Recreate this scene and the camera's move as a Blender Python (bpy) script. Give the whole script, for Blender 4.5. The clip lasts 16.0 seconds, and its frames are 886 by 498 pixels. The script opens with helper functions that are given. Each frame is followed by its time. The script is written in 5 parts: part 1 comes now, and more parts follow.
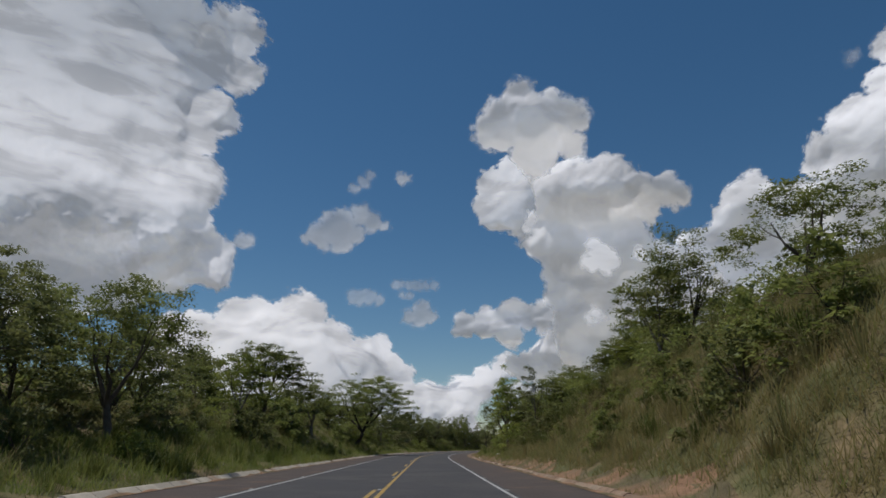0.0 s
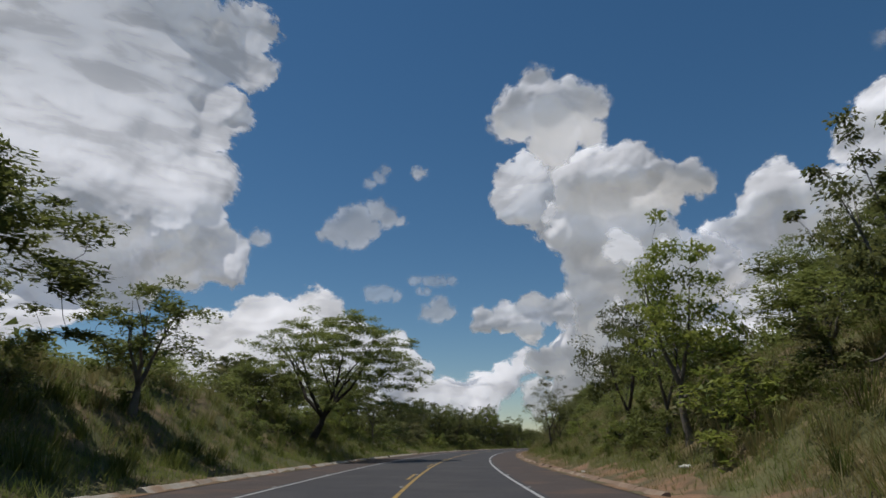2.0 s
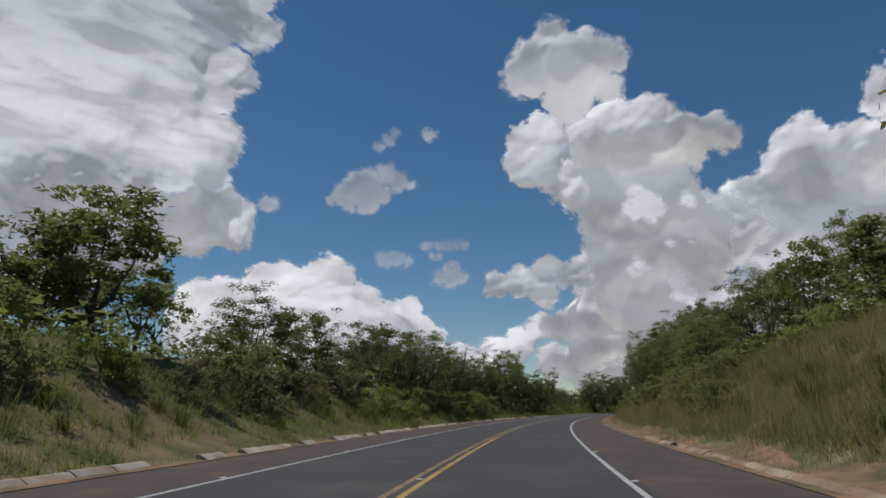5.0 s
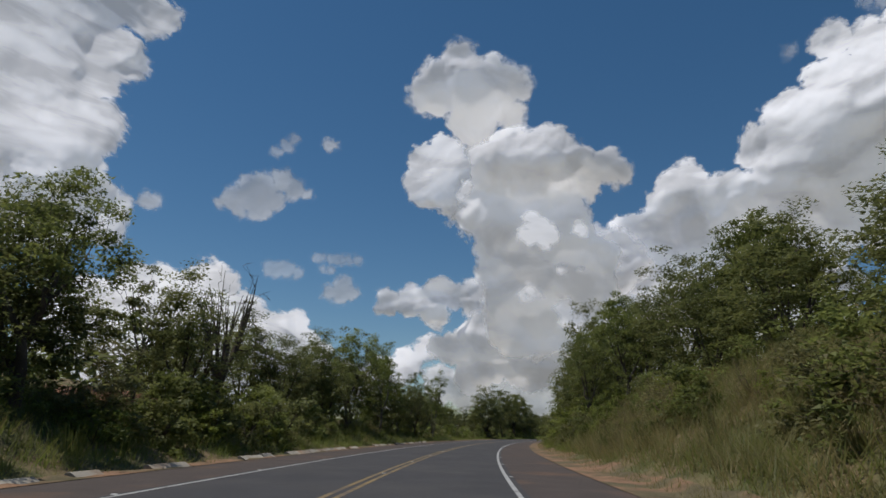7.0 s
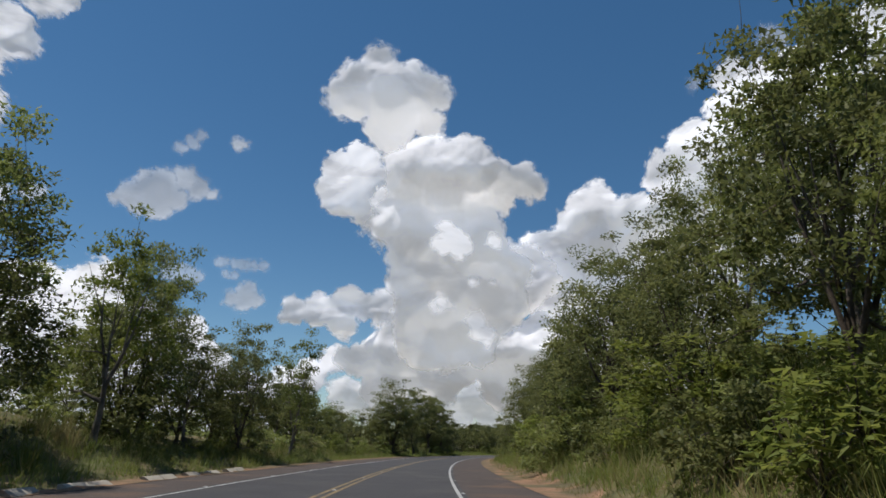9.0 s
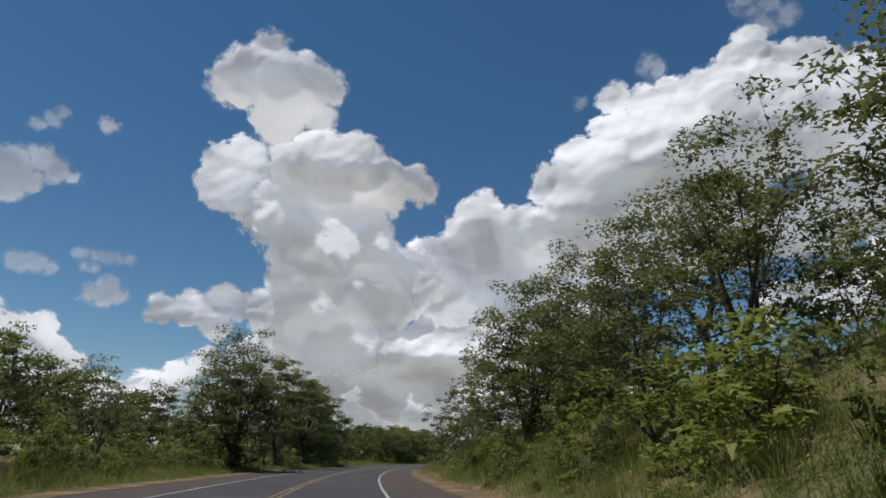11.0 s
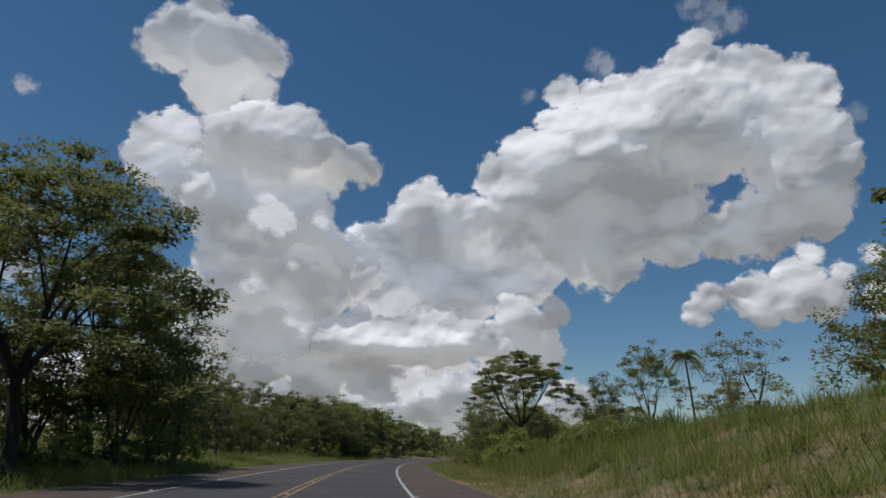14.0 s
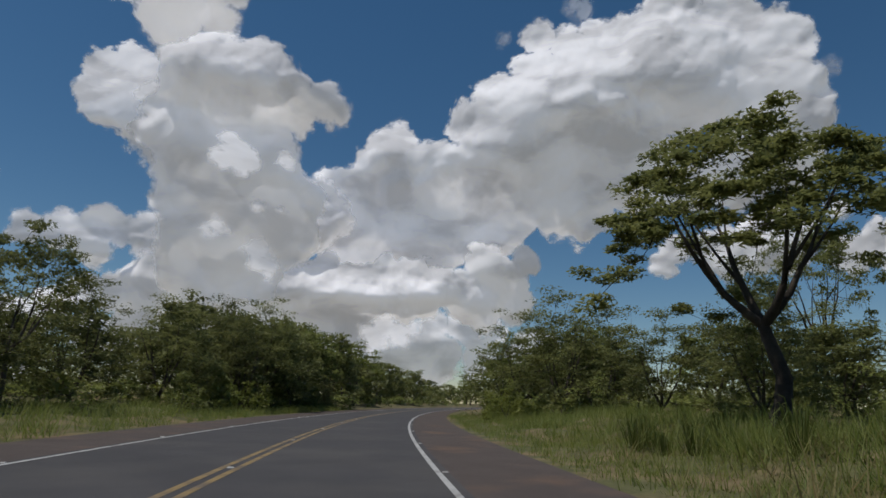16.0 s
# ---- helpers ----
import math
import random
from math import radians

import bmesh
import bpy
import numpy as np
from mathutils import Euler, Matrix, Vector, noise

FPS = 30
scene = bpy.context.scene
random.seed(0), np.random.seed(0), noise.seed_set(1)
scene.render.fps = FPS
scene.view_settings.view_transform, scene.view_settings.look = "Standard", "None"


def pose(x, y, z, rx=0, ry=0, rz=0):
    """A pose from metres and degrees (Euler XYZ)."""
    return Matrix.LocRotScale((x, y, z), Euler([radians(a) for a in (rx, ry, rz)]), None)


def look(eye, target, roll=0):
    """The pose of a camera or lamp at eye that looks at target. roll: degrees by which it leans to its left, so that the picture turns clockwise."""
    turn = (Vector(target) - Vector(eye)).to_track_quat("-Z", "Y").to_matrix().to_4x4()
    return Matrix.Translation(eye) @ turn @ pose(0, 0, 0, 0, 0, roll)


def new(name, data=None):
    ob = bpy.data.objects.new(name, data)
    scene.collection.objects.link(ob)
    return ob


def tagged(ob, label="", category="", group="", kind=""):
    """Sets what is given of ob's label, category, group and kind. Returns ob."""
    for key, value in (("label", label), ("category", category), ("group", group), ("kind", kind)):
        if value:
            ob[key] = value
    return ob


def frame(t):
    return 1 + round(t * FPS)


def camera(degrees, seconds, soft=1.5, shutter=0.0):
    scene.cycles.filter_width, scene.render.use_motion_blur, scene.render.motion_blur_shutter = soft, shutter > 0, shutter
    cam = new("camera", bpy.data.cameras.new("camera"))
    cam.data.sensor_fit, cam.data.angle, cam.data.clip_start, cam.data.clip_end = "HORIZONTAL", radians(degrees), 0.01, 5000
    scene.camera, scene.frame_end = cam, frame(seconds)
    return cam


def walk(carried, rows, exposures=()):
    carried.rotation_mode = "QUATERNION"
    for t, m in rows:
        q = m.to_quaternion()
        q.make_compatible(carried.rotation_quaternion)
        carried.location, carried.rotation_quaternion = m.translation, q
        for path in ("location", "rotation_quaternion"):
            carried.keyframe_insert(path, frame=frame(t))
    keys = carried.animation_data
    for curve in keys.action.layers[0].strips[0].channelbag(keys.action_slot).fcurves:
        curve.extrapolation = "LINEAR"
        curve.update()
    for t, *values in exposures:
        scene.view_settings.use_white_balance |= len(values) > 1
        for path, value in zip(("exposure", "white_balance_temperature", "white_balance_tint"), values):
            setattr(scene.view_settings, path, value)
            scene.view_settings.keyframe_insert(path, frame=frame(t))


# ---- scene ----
# ---------- the road's course: how fast it turns, degrees per second at 24 m/s, one value a second from -1 s ----------
TURN = (-0.62, -0.62, -0.21, 0.29, -1.83, -2.64, -1.98, -1.92, -2.57, -2.31, -1.79, -2.25, -1.90, -2.13, -2.69,
        -2.82, -1.75, -1.85, -3.40, -2.99, -2.48, -2.13, -1.88, -1.72, -1.62, -1.57)
SPEED, LANE, EYE = 24.0, 3.6, 1.2
_t = np.arange(-6.0, 45.0, 0.05)
_k = np.interp(_t, np.arange(-1.0, 24.5, 1.0), np.radians(TURN))
_k[_t > 25] = 0.0
_k[_t < -1.5] = 0.0
_th = np.concatenate([[0.0], np.cumsum(_k)[:-1] * 0.05])
_i0 = int(np.argmin(abs(_t)))
_th += radians(0.13) - _th[_i0]
_x = np.concatenate([[0.0], np.cumsum(-np.sin(_th))[:-1] * 0.05 * SPEED])
_y = np.concatenate([[0.0], np.cumsum(np.cos(_th))[:-1] * 0.05 * SPEED])
_x -= _x[_i0]
_y -= _y[_i0]
_s = _t * SPEED


def along(s, lat):
    """The plan place s metres along the road and lat metres to the right of its middle (arrays or numbers)."""
    th = np.interp(s, _s, _th)
    return np.interp(s, _s, _x) + np.cos(th) * lat, np.interp(s, _s, _y) + np.sin(th) * lat


def heading(s):
    return float(np.interp(s, _s, _th))


# ---------- camera ----------
cam = camera(69.2, 16.0, soft=1.6)
# seconds, metres right of the road's middle, turn from the road's heading (left +), tilt up, lean
VIEW = (
    (0.0, 1.33, -1.57, 17.15, 0.33), (0.5, 1.35, -0.87, 16.78, 0.52), (1.0, 1.37, 0.72, 15.97, 0.58),
    (1.5, 1.38, 1.25, 16.06, 0.25), (2.0, 1.40, 0.42, 16.93, -0.05), (2.5, 1.42, 2.26, 15.02, 0.20),
    (3.0, 1.50, 4.25, 16.34, -0.71), (3.5, 1.59, 6.75, 15.55, 0.11), (4.0, 1.68, 7.84, 14.78, -0.82),
    (4.2, 1.74, 6.91, 13.86, -0.64), (4.9, 1.95, 6.81, 14.10, -0.37), (5.6, 2.15, 7.03, 14.08, -0.09),
    (6.3, 2.36, 7.08, 14.15, 0.21), (6.5, 2.42, 4.72, 15.08, 0.10), (7.0, 2.43, 1.43, 15.95, 1.40),
    (7.5, 2.44, 0.27, 16.98, 1.50), (8.0, 2.44, -0.48, 16.91, 1.86), (8.5, 2.45, -1.34, 16.52, 1.72),
    (9.0, 2.46, -2.19, 17.36, 1.53), (9.5, 2.46, -10.15, 17.25, 2.22), (9.7, 2.42, -11.02, 18.36, 2.34),
    (10.5, 2.25, -9.74, 18.40, 1.53), (11.3, 2.08, -8.19, 18.14, 0.82), (12.0, 1.93, -7.19, 18.06, 0.45),
    (12.5, 1.82, -11.20, 19.17, 1.62), (13.0, 1.89, -9.78, 19.47, 1.49), (13.5, 1.97, -8.79, 20.01, 2.34),
    (14.0, 2.05, -7.36, 17.74, 1.73), (14.5, 2.12, -7.24, 16.11, 2.09), (15.0, 2.20, -5.45, 14.81, 2.07),
    (15.5, 2.28, -5.70, 14.90, 2.25), (16.0, 2.35, -6.28, 13.47, 1.75),
)
rows = []
for t, lat, turn, tilt, lean in VIEW:
    ex, ey = along(t * SPEED, lat)
    yaw, up = heading(t * SPEED) + radians(turn), radians(tilt)
    eye = Vector((float(ex), float(ey), EYE))
    ahead = Vector((-math.sin(yaw) * math.cos(up), math.cos(yaw) * math.cos(up), math.sin(up)))
    rows.append((t, look(eye, eye + ahead, lean)))
# the film's own exposure drifts a little
EXPOSURE = ((0.0, -0.2), (1.0, -0.16), (2.5, -0.14), (3.5, 0.0), (4.0, 0.1), (4.3, -0.06), (6.5, -0.14), (7.5, -0.04), (8.5, 0.18), (9.0, 0.26), (9.5, 0.08), (11.0, 0.06), (12.0, 0.1), (12.5, 0.04), (13.0, -0.1), (14.0, -0.12), (14.5, -0.3), (15.0, -0.32), (16.0, -0.24))
walk(cam, rows, EXPOSURE)

# ---------- light ----------
SUN_EL, SUN_AZ = radians(70), radians(-75)   # azimuth from +y towards +x
world = bpy.data.worlds.new("world")
scene.world = world
world.use_nodes = True
_n = world.node_tree.nodes
_sky = _n.new("ShaderNodeTexSky")
_sky.sky_type = "NISHITA"
_sky.sun_disc = False
_sky.sun_elevation, _sky.sun_rotation = SUN_EL, SUN_AZ
_sky.altitude, _sky.air_density, _sky.dust_density, _sky.ozone_density = 800, 1.0, 0.2, 1.2
_hs = _n.new("ShaderNodeHueSaturation")
_hs.inputs["Saturation"].default_value, _hs.inputs["Hue"].default_value = 1.25, 0.495
world.node_tree.links.new(_sky.outputs[0], _hs.inputs["Color"])
world.node_tree.links.new(_hs.outputs[0], _n["Background"].inputs[0])
_n["Background"].inputs[1].default_value = 0.072
_sd = Vector((math.sin(SUN_AZ) * math.cos(SUN_EL), math.cos(SUN_AZ) * math.cos(SUN_EL), math.sin(SUN_EL)))
sun = new("sun", bpy.data.lights.new("sun", "SUN"))
sun.data.energy, sun.data.angle, sun.data.color = 3.2, radians(0.5), (1.0, 0.95, 0.87)
sun.matrix_world = look(_sd * 100, (0, 0, 0))
scene.view_settings.exposure = 0.0


# ---------- material helpers ----------
def material(name, base, rough=0.8, vary=0.25, scale=3.0, fine=40.0, bump=0.2, other=None, other_scale=0.6, other_at=0.55, spec=0.3, per_thing=0.0):
    """A mottled surface: base colour varied at two scales, a second colour in patches, and fine relief."""
    m = bpy.data.materials.new(name)
    m.use_nodes = True
    nt = m.node_tree
    N, L = nt.nodes.new, nt.links.new
    b = nt.nodes["Principled BSDF"]
    geo = N("ShaderNodeNewGeometry")
    n1, n2 = N("ShaderNodeTexNoise"), N("ShaderNodeTexNoise")
    for n, sc in ((n1, scale), (n2, fine)):
        n.inputs["Scale"].default_value = sc
        n.inputs["Detail"].default_value = 5
        L(geo.outputs["Position"], n.inputs["Vector"])
    add = N("ShaderNodeMath")
    add.operation = "ADD"
    L(n1.outputs[0], add.inputs[0])
    L(n2.outputs[0], add.inputs[1])
    val = N("ShaderNodeMapRange")
    val.inputs[1].default_value, val.inputs[2].default_value = 0.6, 1.4
    val.inputs[3].default_value, val.inputs[4].default_value = 1 - vary, 1 + vary
    L(add.outputs[0], val.inputs[0])
    rgb = N("ShaderNodeMix")
    rgb.data_type = "RGBA"
    rgb.inputs[6].default_value = (*base, 1)
    rgb.inputs[7].default_value = (*(other or base), 1)
    n3 = N("ShaderNodeTexNoise")
    n3.inputs["Scale"].default_value = other_scale
    n3.inputs["Detail"].default_value = 6
    L(geo.outputs["Position"], n3.inputs["Vector"])
    st = N("ShaderNodeMapRange")
    st.inputs[1].default_value, st.inputs[2].default_value = other_at - 0.08, other_at + 0.08
    L(n3.outputs[0], st.inputs[0])
    L(st.outputs[0], rgb.inputs[0])
    hsv = N("ShaderNodeHueSaturation")
    L(rgb.outputs[2], hsv.inputs["Color"])
    if per_thing:
        info = N("ShaderNodeObjectInfo")
        mr = N("ShaderNodeMapRange")
        mr.inputs[3].default_value, mr.inputs[4].default_value = 1 - per_thing, 1 + per_thing
        L(info.outputs["Random"], mr.inputs[0])
        mul = N("ShaderNodeMath")
        mul.operation = "MULTIPLY"
        L(val.outputs[0], mul.inputs[0])
        L(mr.outputs[0], mul.inputs[1])
        L(mul.outputs[0], hsv.inputs["Value"])
    else:
        L(val.outputs[0], hsv.inputs["Value"])
    L(hsv.outputs[0], b.inputs["Base Color"])
    b.inputs["Roughness"].default_value = rough
    b.inputs["Specular IOR Level"].default_value = spec
    if bump:
        bp = N("ShaderNodeBump")
        bp.inputs["Strength"].default_value, bp.inputs["Distance"].default_value = bump, 0.03
        L(add.outputs[0], bp.inputs["Height"])
        L(bp.outputs[0], b.inputs["Normal"])
    return m


def leaf_material(name, base, other, clump=0.5):
    """Leaves: colour varied leaf by leaf and clump by clump, some light passing through."""
    m = bpy.data.materials.new(name)
    m.use_nodes = True
    nt = m.node_tree
    N, L = nt.nodes.new, nt.links.new
    b = nt.nodes["Principled BSDF"]
    geo, info = N("ShaderNodeNewGeometry"), N("ShaderNodeObjectInfo")
    n1 = N("ShaderNodeTexNoise")
    n1.inputs["Scale"].default_value = clump
    L(geo.outputs["Position"], n1.inputs["Vector"])
    mix = N("ShaderNodeMix")
    mix.data_type = "RGBA"
    mix.inputs[6].default_value, mix.inputs[7].default_value = (*base, 1), (*other, 1)
    a = N("ShaderNodeMath")
    a.operation = "MULTIPLY_ADD"
    a.inputs[1].default_value, a.inputs[2].default_value = 0.5, -0.25
    L(geo.outputs["Random Per Island"], a.inputs[0])
    c = N("ShaderNodeMath")
    c.operation = "ADD"
    L(n1.outputs[0], c.inputs[0])
    L(a.outputs[0], c.inputs[1])
    r = N("ShaderNodeMapRange")
    r.inputs[1].default_value, r.inputs[2].default_value = 0.3, 0.75
    L(c.outputs[0], r.inputs[0])
    L(r.outputs[0], mix.inputs[0])
    hsv = N("ShaderNodeHueSaturation")
    v = N("ShaderNodeMapRange")
    v.inputs[3].default_value, v.inputs[4].default_value = 0.75, 1.25
    L(info.outputs["Random"], v.inputs[0])
    L(v.outputs[0], hsv.inputs["Value"])
    L(mix.outputs[2], hsv.inputs["Color"])
    L(hsv.outputs[0], b.inputs["Base Color"])
    b.inputs["Roughness"].default_value = 0.55
    b.inputs["Specular IOR Level"].default_value = 0.25
    tr = N("ShaderNodeBsdfTranslucent")
    L(hsv.outputs[0], tr.inputs[0])
    ms = N("ShaderNodeMixShader")
    ms.inputs[0].default_value = 0.48
    L(b.outputs[0], ms.inputs[1])
    L(tr.outputs[0], ms.inputs[2])
    L(ms.outputs[0], nt.nodes["Material Output"].inputs[0])
    return m


ASPHALT = material("asphalt", (0.055, 0.053, 0.056), 0.85, 0.22, 0.7, 90, 0.25, (0.07, 0.066, 0.066), 0.25, 0.55)
SHOULDER = material("dusty_asphalt", (0.078, 0.062, 0.056), 0.9, 0.25, 0.8, 60, 0.3, (0.115, 0.075, 0.055), 0.4, 0.62)
SOIL = material("red_soil", (0.25, 0.148, 0.09), 0.95, 0.45, 1.5, 18, 0.8, (0.12, 0.10, 0.055), 0.5, 0.5)
CONCRETE = material("weathered_concrete", (0.40, 0.36, 0.30), 0.9, 0.25, 2.0, 30, 0.4, (0.30, 0.20, 0.13), 0.7, 0.6, per_thing=0.15)
WHITE = material("white_road_paint", (0.4, 0.4, 0.39), 0.6, 0.22, 2.0, 35, 0.1, (0.2, 0.19, 0.18), 1.6, 0.6)
YELLOW = material("yellow_road_paint", (0.38, 0.245, 0.06), 0.6, 0.22, 2.0, 35, 0.1, (0.2, 0.14, 0.07), 1.6, 0.6)
FADED = material("faded_yellow_road_paint", (0.25, 0.175, 0.075), 0.7, 0.25, 2.0, 35, 0.1, (0.13, 0.1, 0.07), 1.4, 0.54)
EARTHY = material("earth_stained_concrete", (0.24, 0.165, 0.115), 0.95, 0.35, 2.0, 30, 0.5, (0.34, 0.27, 0.2), 0.7, 0.58, per_thing=0.15)
CLAY = material("red_clay", (0.21, 0.10, 0.062), 0.95, 0.4, 1.2, 14, 0.8, (0.14, 0.08, 0.05), 0.8, 0.55)
TURF = material("grassy_earth", (0.102, 0.103, 0.042), 0.95, 0.5, 0.9, 11, 1.0, (0.172, 0.128, 0.07), 0.45, 0.53)
BARK = material("bark", (0.085, 0.065, 0.05), 0.9, 0.35, 3.0, 25, 0.8, (0.14, 0.115, 0.09), 1.0, 0.55)
DARK_BARK = material("dark_bark", (0.045, 0.037, 0.03), 0.9, 0.35, 3.0, 25, 0.8, (0.08, 0.065, 0.052), 1.0, 0.55)
DRY_TWIG = material("dry_twig", (0.2, 0.145, 0.1), 0.95, 0.35, 3.0, 25, 0.3, (0.13, 0.1, 0.075), 1.0, 0.55)
PALE_BARK = material("pale_bark", (0.19, 0.165, 0.135), 0.9, 0.35, 3.0, 25, 0.8, (0.10, 0.085, 0.07), 1.0, 0.55)
LEAF = leaf_material("leaf", (0.156, 0.187, 0.054), (0.265, 0.289, 0.084))
LEAF_DARK = leaf_material("dark_leaf", (0.122, 0.139, 0.051), (0.212, 0.219, 0.074))
LEAF_BRIGHT = leaf_material("bright_leaf", (0.167, 0.208, 0.044), (0.278, 0.300, 0.068))
LEAF_OLIVE = leaf_material("olive_leaf", (0.168, 0.171, 0.072), (0.274, 0.251, 0.108))
GRASS = leaf_material("grass_blade", (0.123, 0.165, 0.037), (0.209, 0.226, 0.061), 0.35)
STRAW = leaf_material("dry_grass_blade", (0.32, 0.26, 0.12), (0.20, 0.21, 0.075), 0.35)


def mesh(name, verts, faces, mat, smooth=False):
    me = bpy.data.meshes.new(name)
    verts = np.asarray(verts, dtype=np.float32)
    faces = np.asarray(faces, dtype=np.int32)
    k = faces.shape[1]
    me.vertices.add(len(verts))
    me.vertices.foreach_set("co", verts.ravel())
    me.loops.add(faces.size)
    me.loops.foreach_set("vertex_index", faces.ravel())
    me.polygons.add(len(faces))
    me.polygons.foreach_set("loop_start", np.arange(0, faces.size, k, dtype=np.int32))
    me.polygons.foreach_set("use_smooth", np.full(len(faces), smooth))
    me.materials.append(mat)
    me.update(calc_edges=True)
    return me


def grid_faces(nu, nv):
    i = np.arange(nu - 1)[:, None] * nv + np.arange(nv - 1)[None]
    return np.stack([i, i + 1, i + nv + 1, i + nv], -1).reshape(-1, 4)


def child(ob, parent):
    ob.parent = parent
    return ob


# ---------- smooth noise for relief ----------
_rs = np.random.RandomState(5)
_PERM = _rs.permutation(4096)
_VAL = _rs.rand(4096) * 2 - 1


def vnoise(x, y):
    """Value noise on a unit lattice, -1 to 1."""
    x, y = np.asarray(x, float), np.asarray(y, float)
    xi, yi = np.floor(x).astype(int), np.floor(y).astype(int)
    fx, fy = x - xi, y - yi
    fx, fy = fx * fx * fx * (fx * (fx * 6 - 15) + 10), fy * fy * fy * (fy * (fy * 6 - 15) + 10)

    def at(a, b):
        return _VAL[_PERM[(a + _PERM[b & 4095]) & 4095]]
    return (at(xi, yi) * (1 - fx) + at(xi + 1, yi) * fx) * (1 - fy) + (at(xi, yi + 1) * (1 - fx) + at(xi + 1, yi + 1) * fx) * fy


def fbm(x, y, octaves=4, gain=0.5):
    out, a = 0, 1.0
    for o in range(octaves):
        out = out + a * vnoise(x * 2**o + 17.3 * o, y * 2**o - 9.1 * o)
        a *= gain
    return out
# ---------- ground ----------
# heights of the cutting's banks along the road: metres along, height, run from foot to crest
# per place: metres along, height of the bank, run from foot to crest, slope beyond the crest
RIGHT_BANK = ((-60, 6.5, 8, 0.35), (0, 6.8, 8, 0.35), (40, 6.2, 8, 0.36), (80, 5.0, 9, 0.36), (120, 4.2, 9, 0.32), (160, 4.5, 9, 0.3), (220, 4.2, 8, 0.32),
              (290, 4.2, 9, 0.28), (320, 3.4, 9, 0.2), (350, 3.0, 9, 0.15), (380, 1.6, 10, 0.06), (410, 0.5, 12, 0.03), (1000, 0.3, 12, 0.02))
LEFT_BANK = ((-60, 2.0, 9, 0.08), (0, 1.8, 9, 0.08), (30, 2.5, 9, 0.12), (55, 4.3, 9, 0.13), (90, 4.5, 9, 0.15), (125, 3.9, 9, 0.16), (160, 3.2, 8, 0.16), (220, 2.4, 8, 0.12),
             (280, 0.9, 8, 0.05), (320, 0.4, 8, 0.02), (1000, 0.3, 8, 0.01))
FOOT = 7.3


def ground_z(s, lat):
    """Height of the ground beside and under the road."""
    s, lat = np.asarray(s, float), np.asarray(lat, float)
    out = np.zeros(np.broadcast(s, lat).shape)
    for side, bank in ((1, RIGHT_BANK), (-1, LEFT_BANK)):
        b = np.array(bank, float)
        h, run = np.interp(s, b[:, 0], b[:, 1]), np.interp(s, b[:, 0], b[:, 2])
        d = side * lat - FOOT
        u = np.clip(d / run, 0, 1)
        rise = h * (u * u * (3 - 2 * u) * 0.5 + u * 0.5)
        beyond = np.clip(d - run, 0, 26) * np.interp(s, b[:, 0], b[:, 3])
        rough = np.clip(d / 3, 0, 1) * (0.35 * fbm(s * 0.12, lat * 0.12 + 7, 4) + 0.25 * fbm(s * 0.5, lat * 0.5, 2))
        out = out + np.where(d > 0, rise + beyond + rough, 0)
    out = out - np.clip((abs(lat) - 110) / 50, 0, 1) * (out + 2.0)
    edge = np.clip((abs(lat) - 6.05) / 0.3, 0, 1)
    return out - 0.06 * (1 - edge) - 0.03 * edge * np.clip(1 - (abs(lat) - FOOT) / 1.0, 0, 1)


_u = np.concatenate([np.linspace(-160, -40, 13), np.linspace(-36, -8, 43), np.linspace(-7.7, -6, 10)])
LATS = np.concatenate([_u, np.linspace(-5, 5, 5), -_u[::-1]])
SS = np.concatenate([np.arange(-110, 480, 1.3), np.arange(480, 1000, 5.0)])
S2, L2 = np.meshgrid(SS, LATS, indexing="ij")
gx, gy = along(S2, L2)
ground = tagged(new("ground", mesh("ground", np.stack([gx, gy, ground_z(S2, L2)], -1).reshape(-1, 3), grid_faces(len(SS), len(LATS))[:, ::-1], TURF, True)),
                "grassy roadside earth banks with red soil", "ground", kind="structure")
a = np.linspace(0, 2 * math.pi, 65)[:-1]
rr = np.array([0.0, 300, 900, 2000, 3500, 4800])
v = [(r * math.cos(q), 200 + r * math.sin(q), -1.2) for r in rr for q in a]
f = [(i * 64 + j, i * 64 + (j + 1) % 64, (i + 1) * 64 + (j + 1) % 64, (i + 1) * 64 + j) for i in range(5) for j in range(64)]
tagged(new("plain", mesh("plain", v, f, TURF)), "far green savanna plain reaching the horizon", "ground", kind="structure")


def ribbon(name, s0, s1, lat0, lat1, z, mat, step=2.0, thick=0.0, across=1):
    n = max(2, int((s1 - s0) / step) + 1)
    s = np.linspace(s0, s1, n)
    la = np.linspace(lat0, lat1, across + 1)
    zz = np.full(across + 1, z)
    if thick:
        la, zz = np.concatenate([[lat0], la, [lat1]]), np.concatenate([[z - thick], zz, [z - thick]])
    A, B = np.meshgrid(s, la, indexing="ij")
    x, y = along(A, B)
    return new(name, mesh(name, np.stack([x, y, np.broadcast_to(zz, A.shape)], -1).reshape(-1, 3), grid_faces(n, len(la))[:, ::-1], mat))


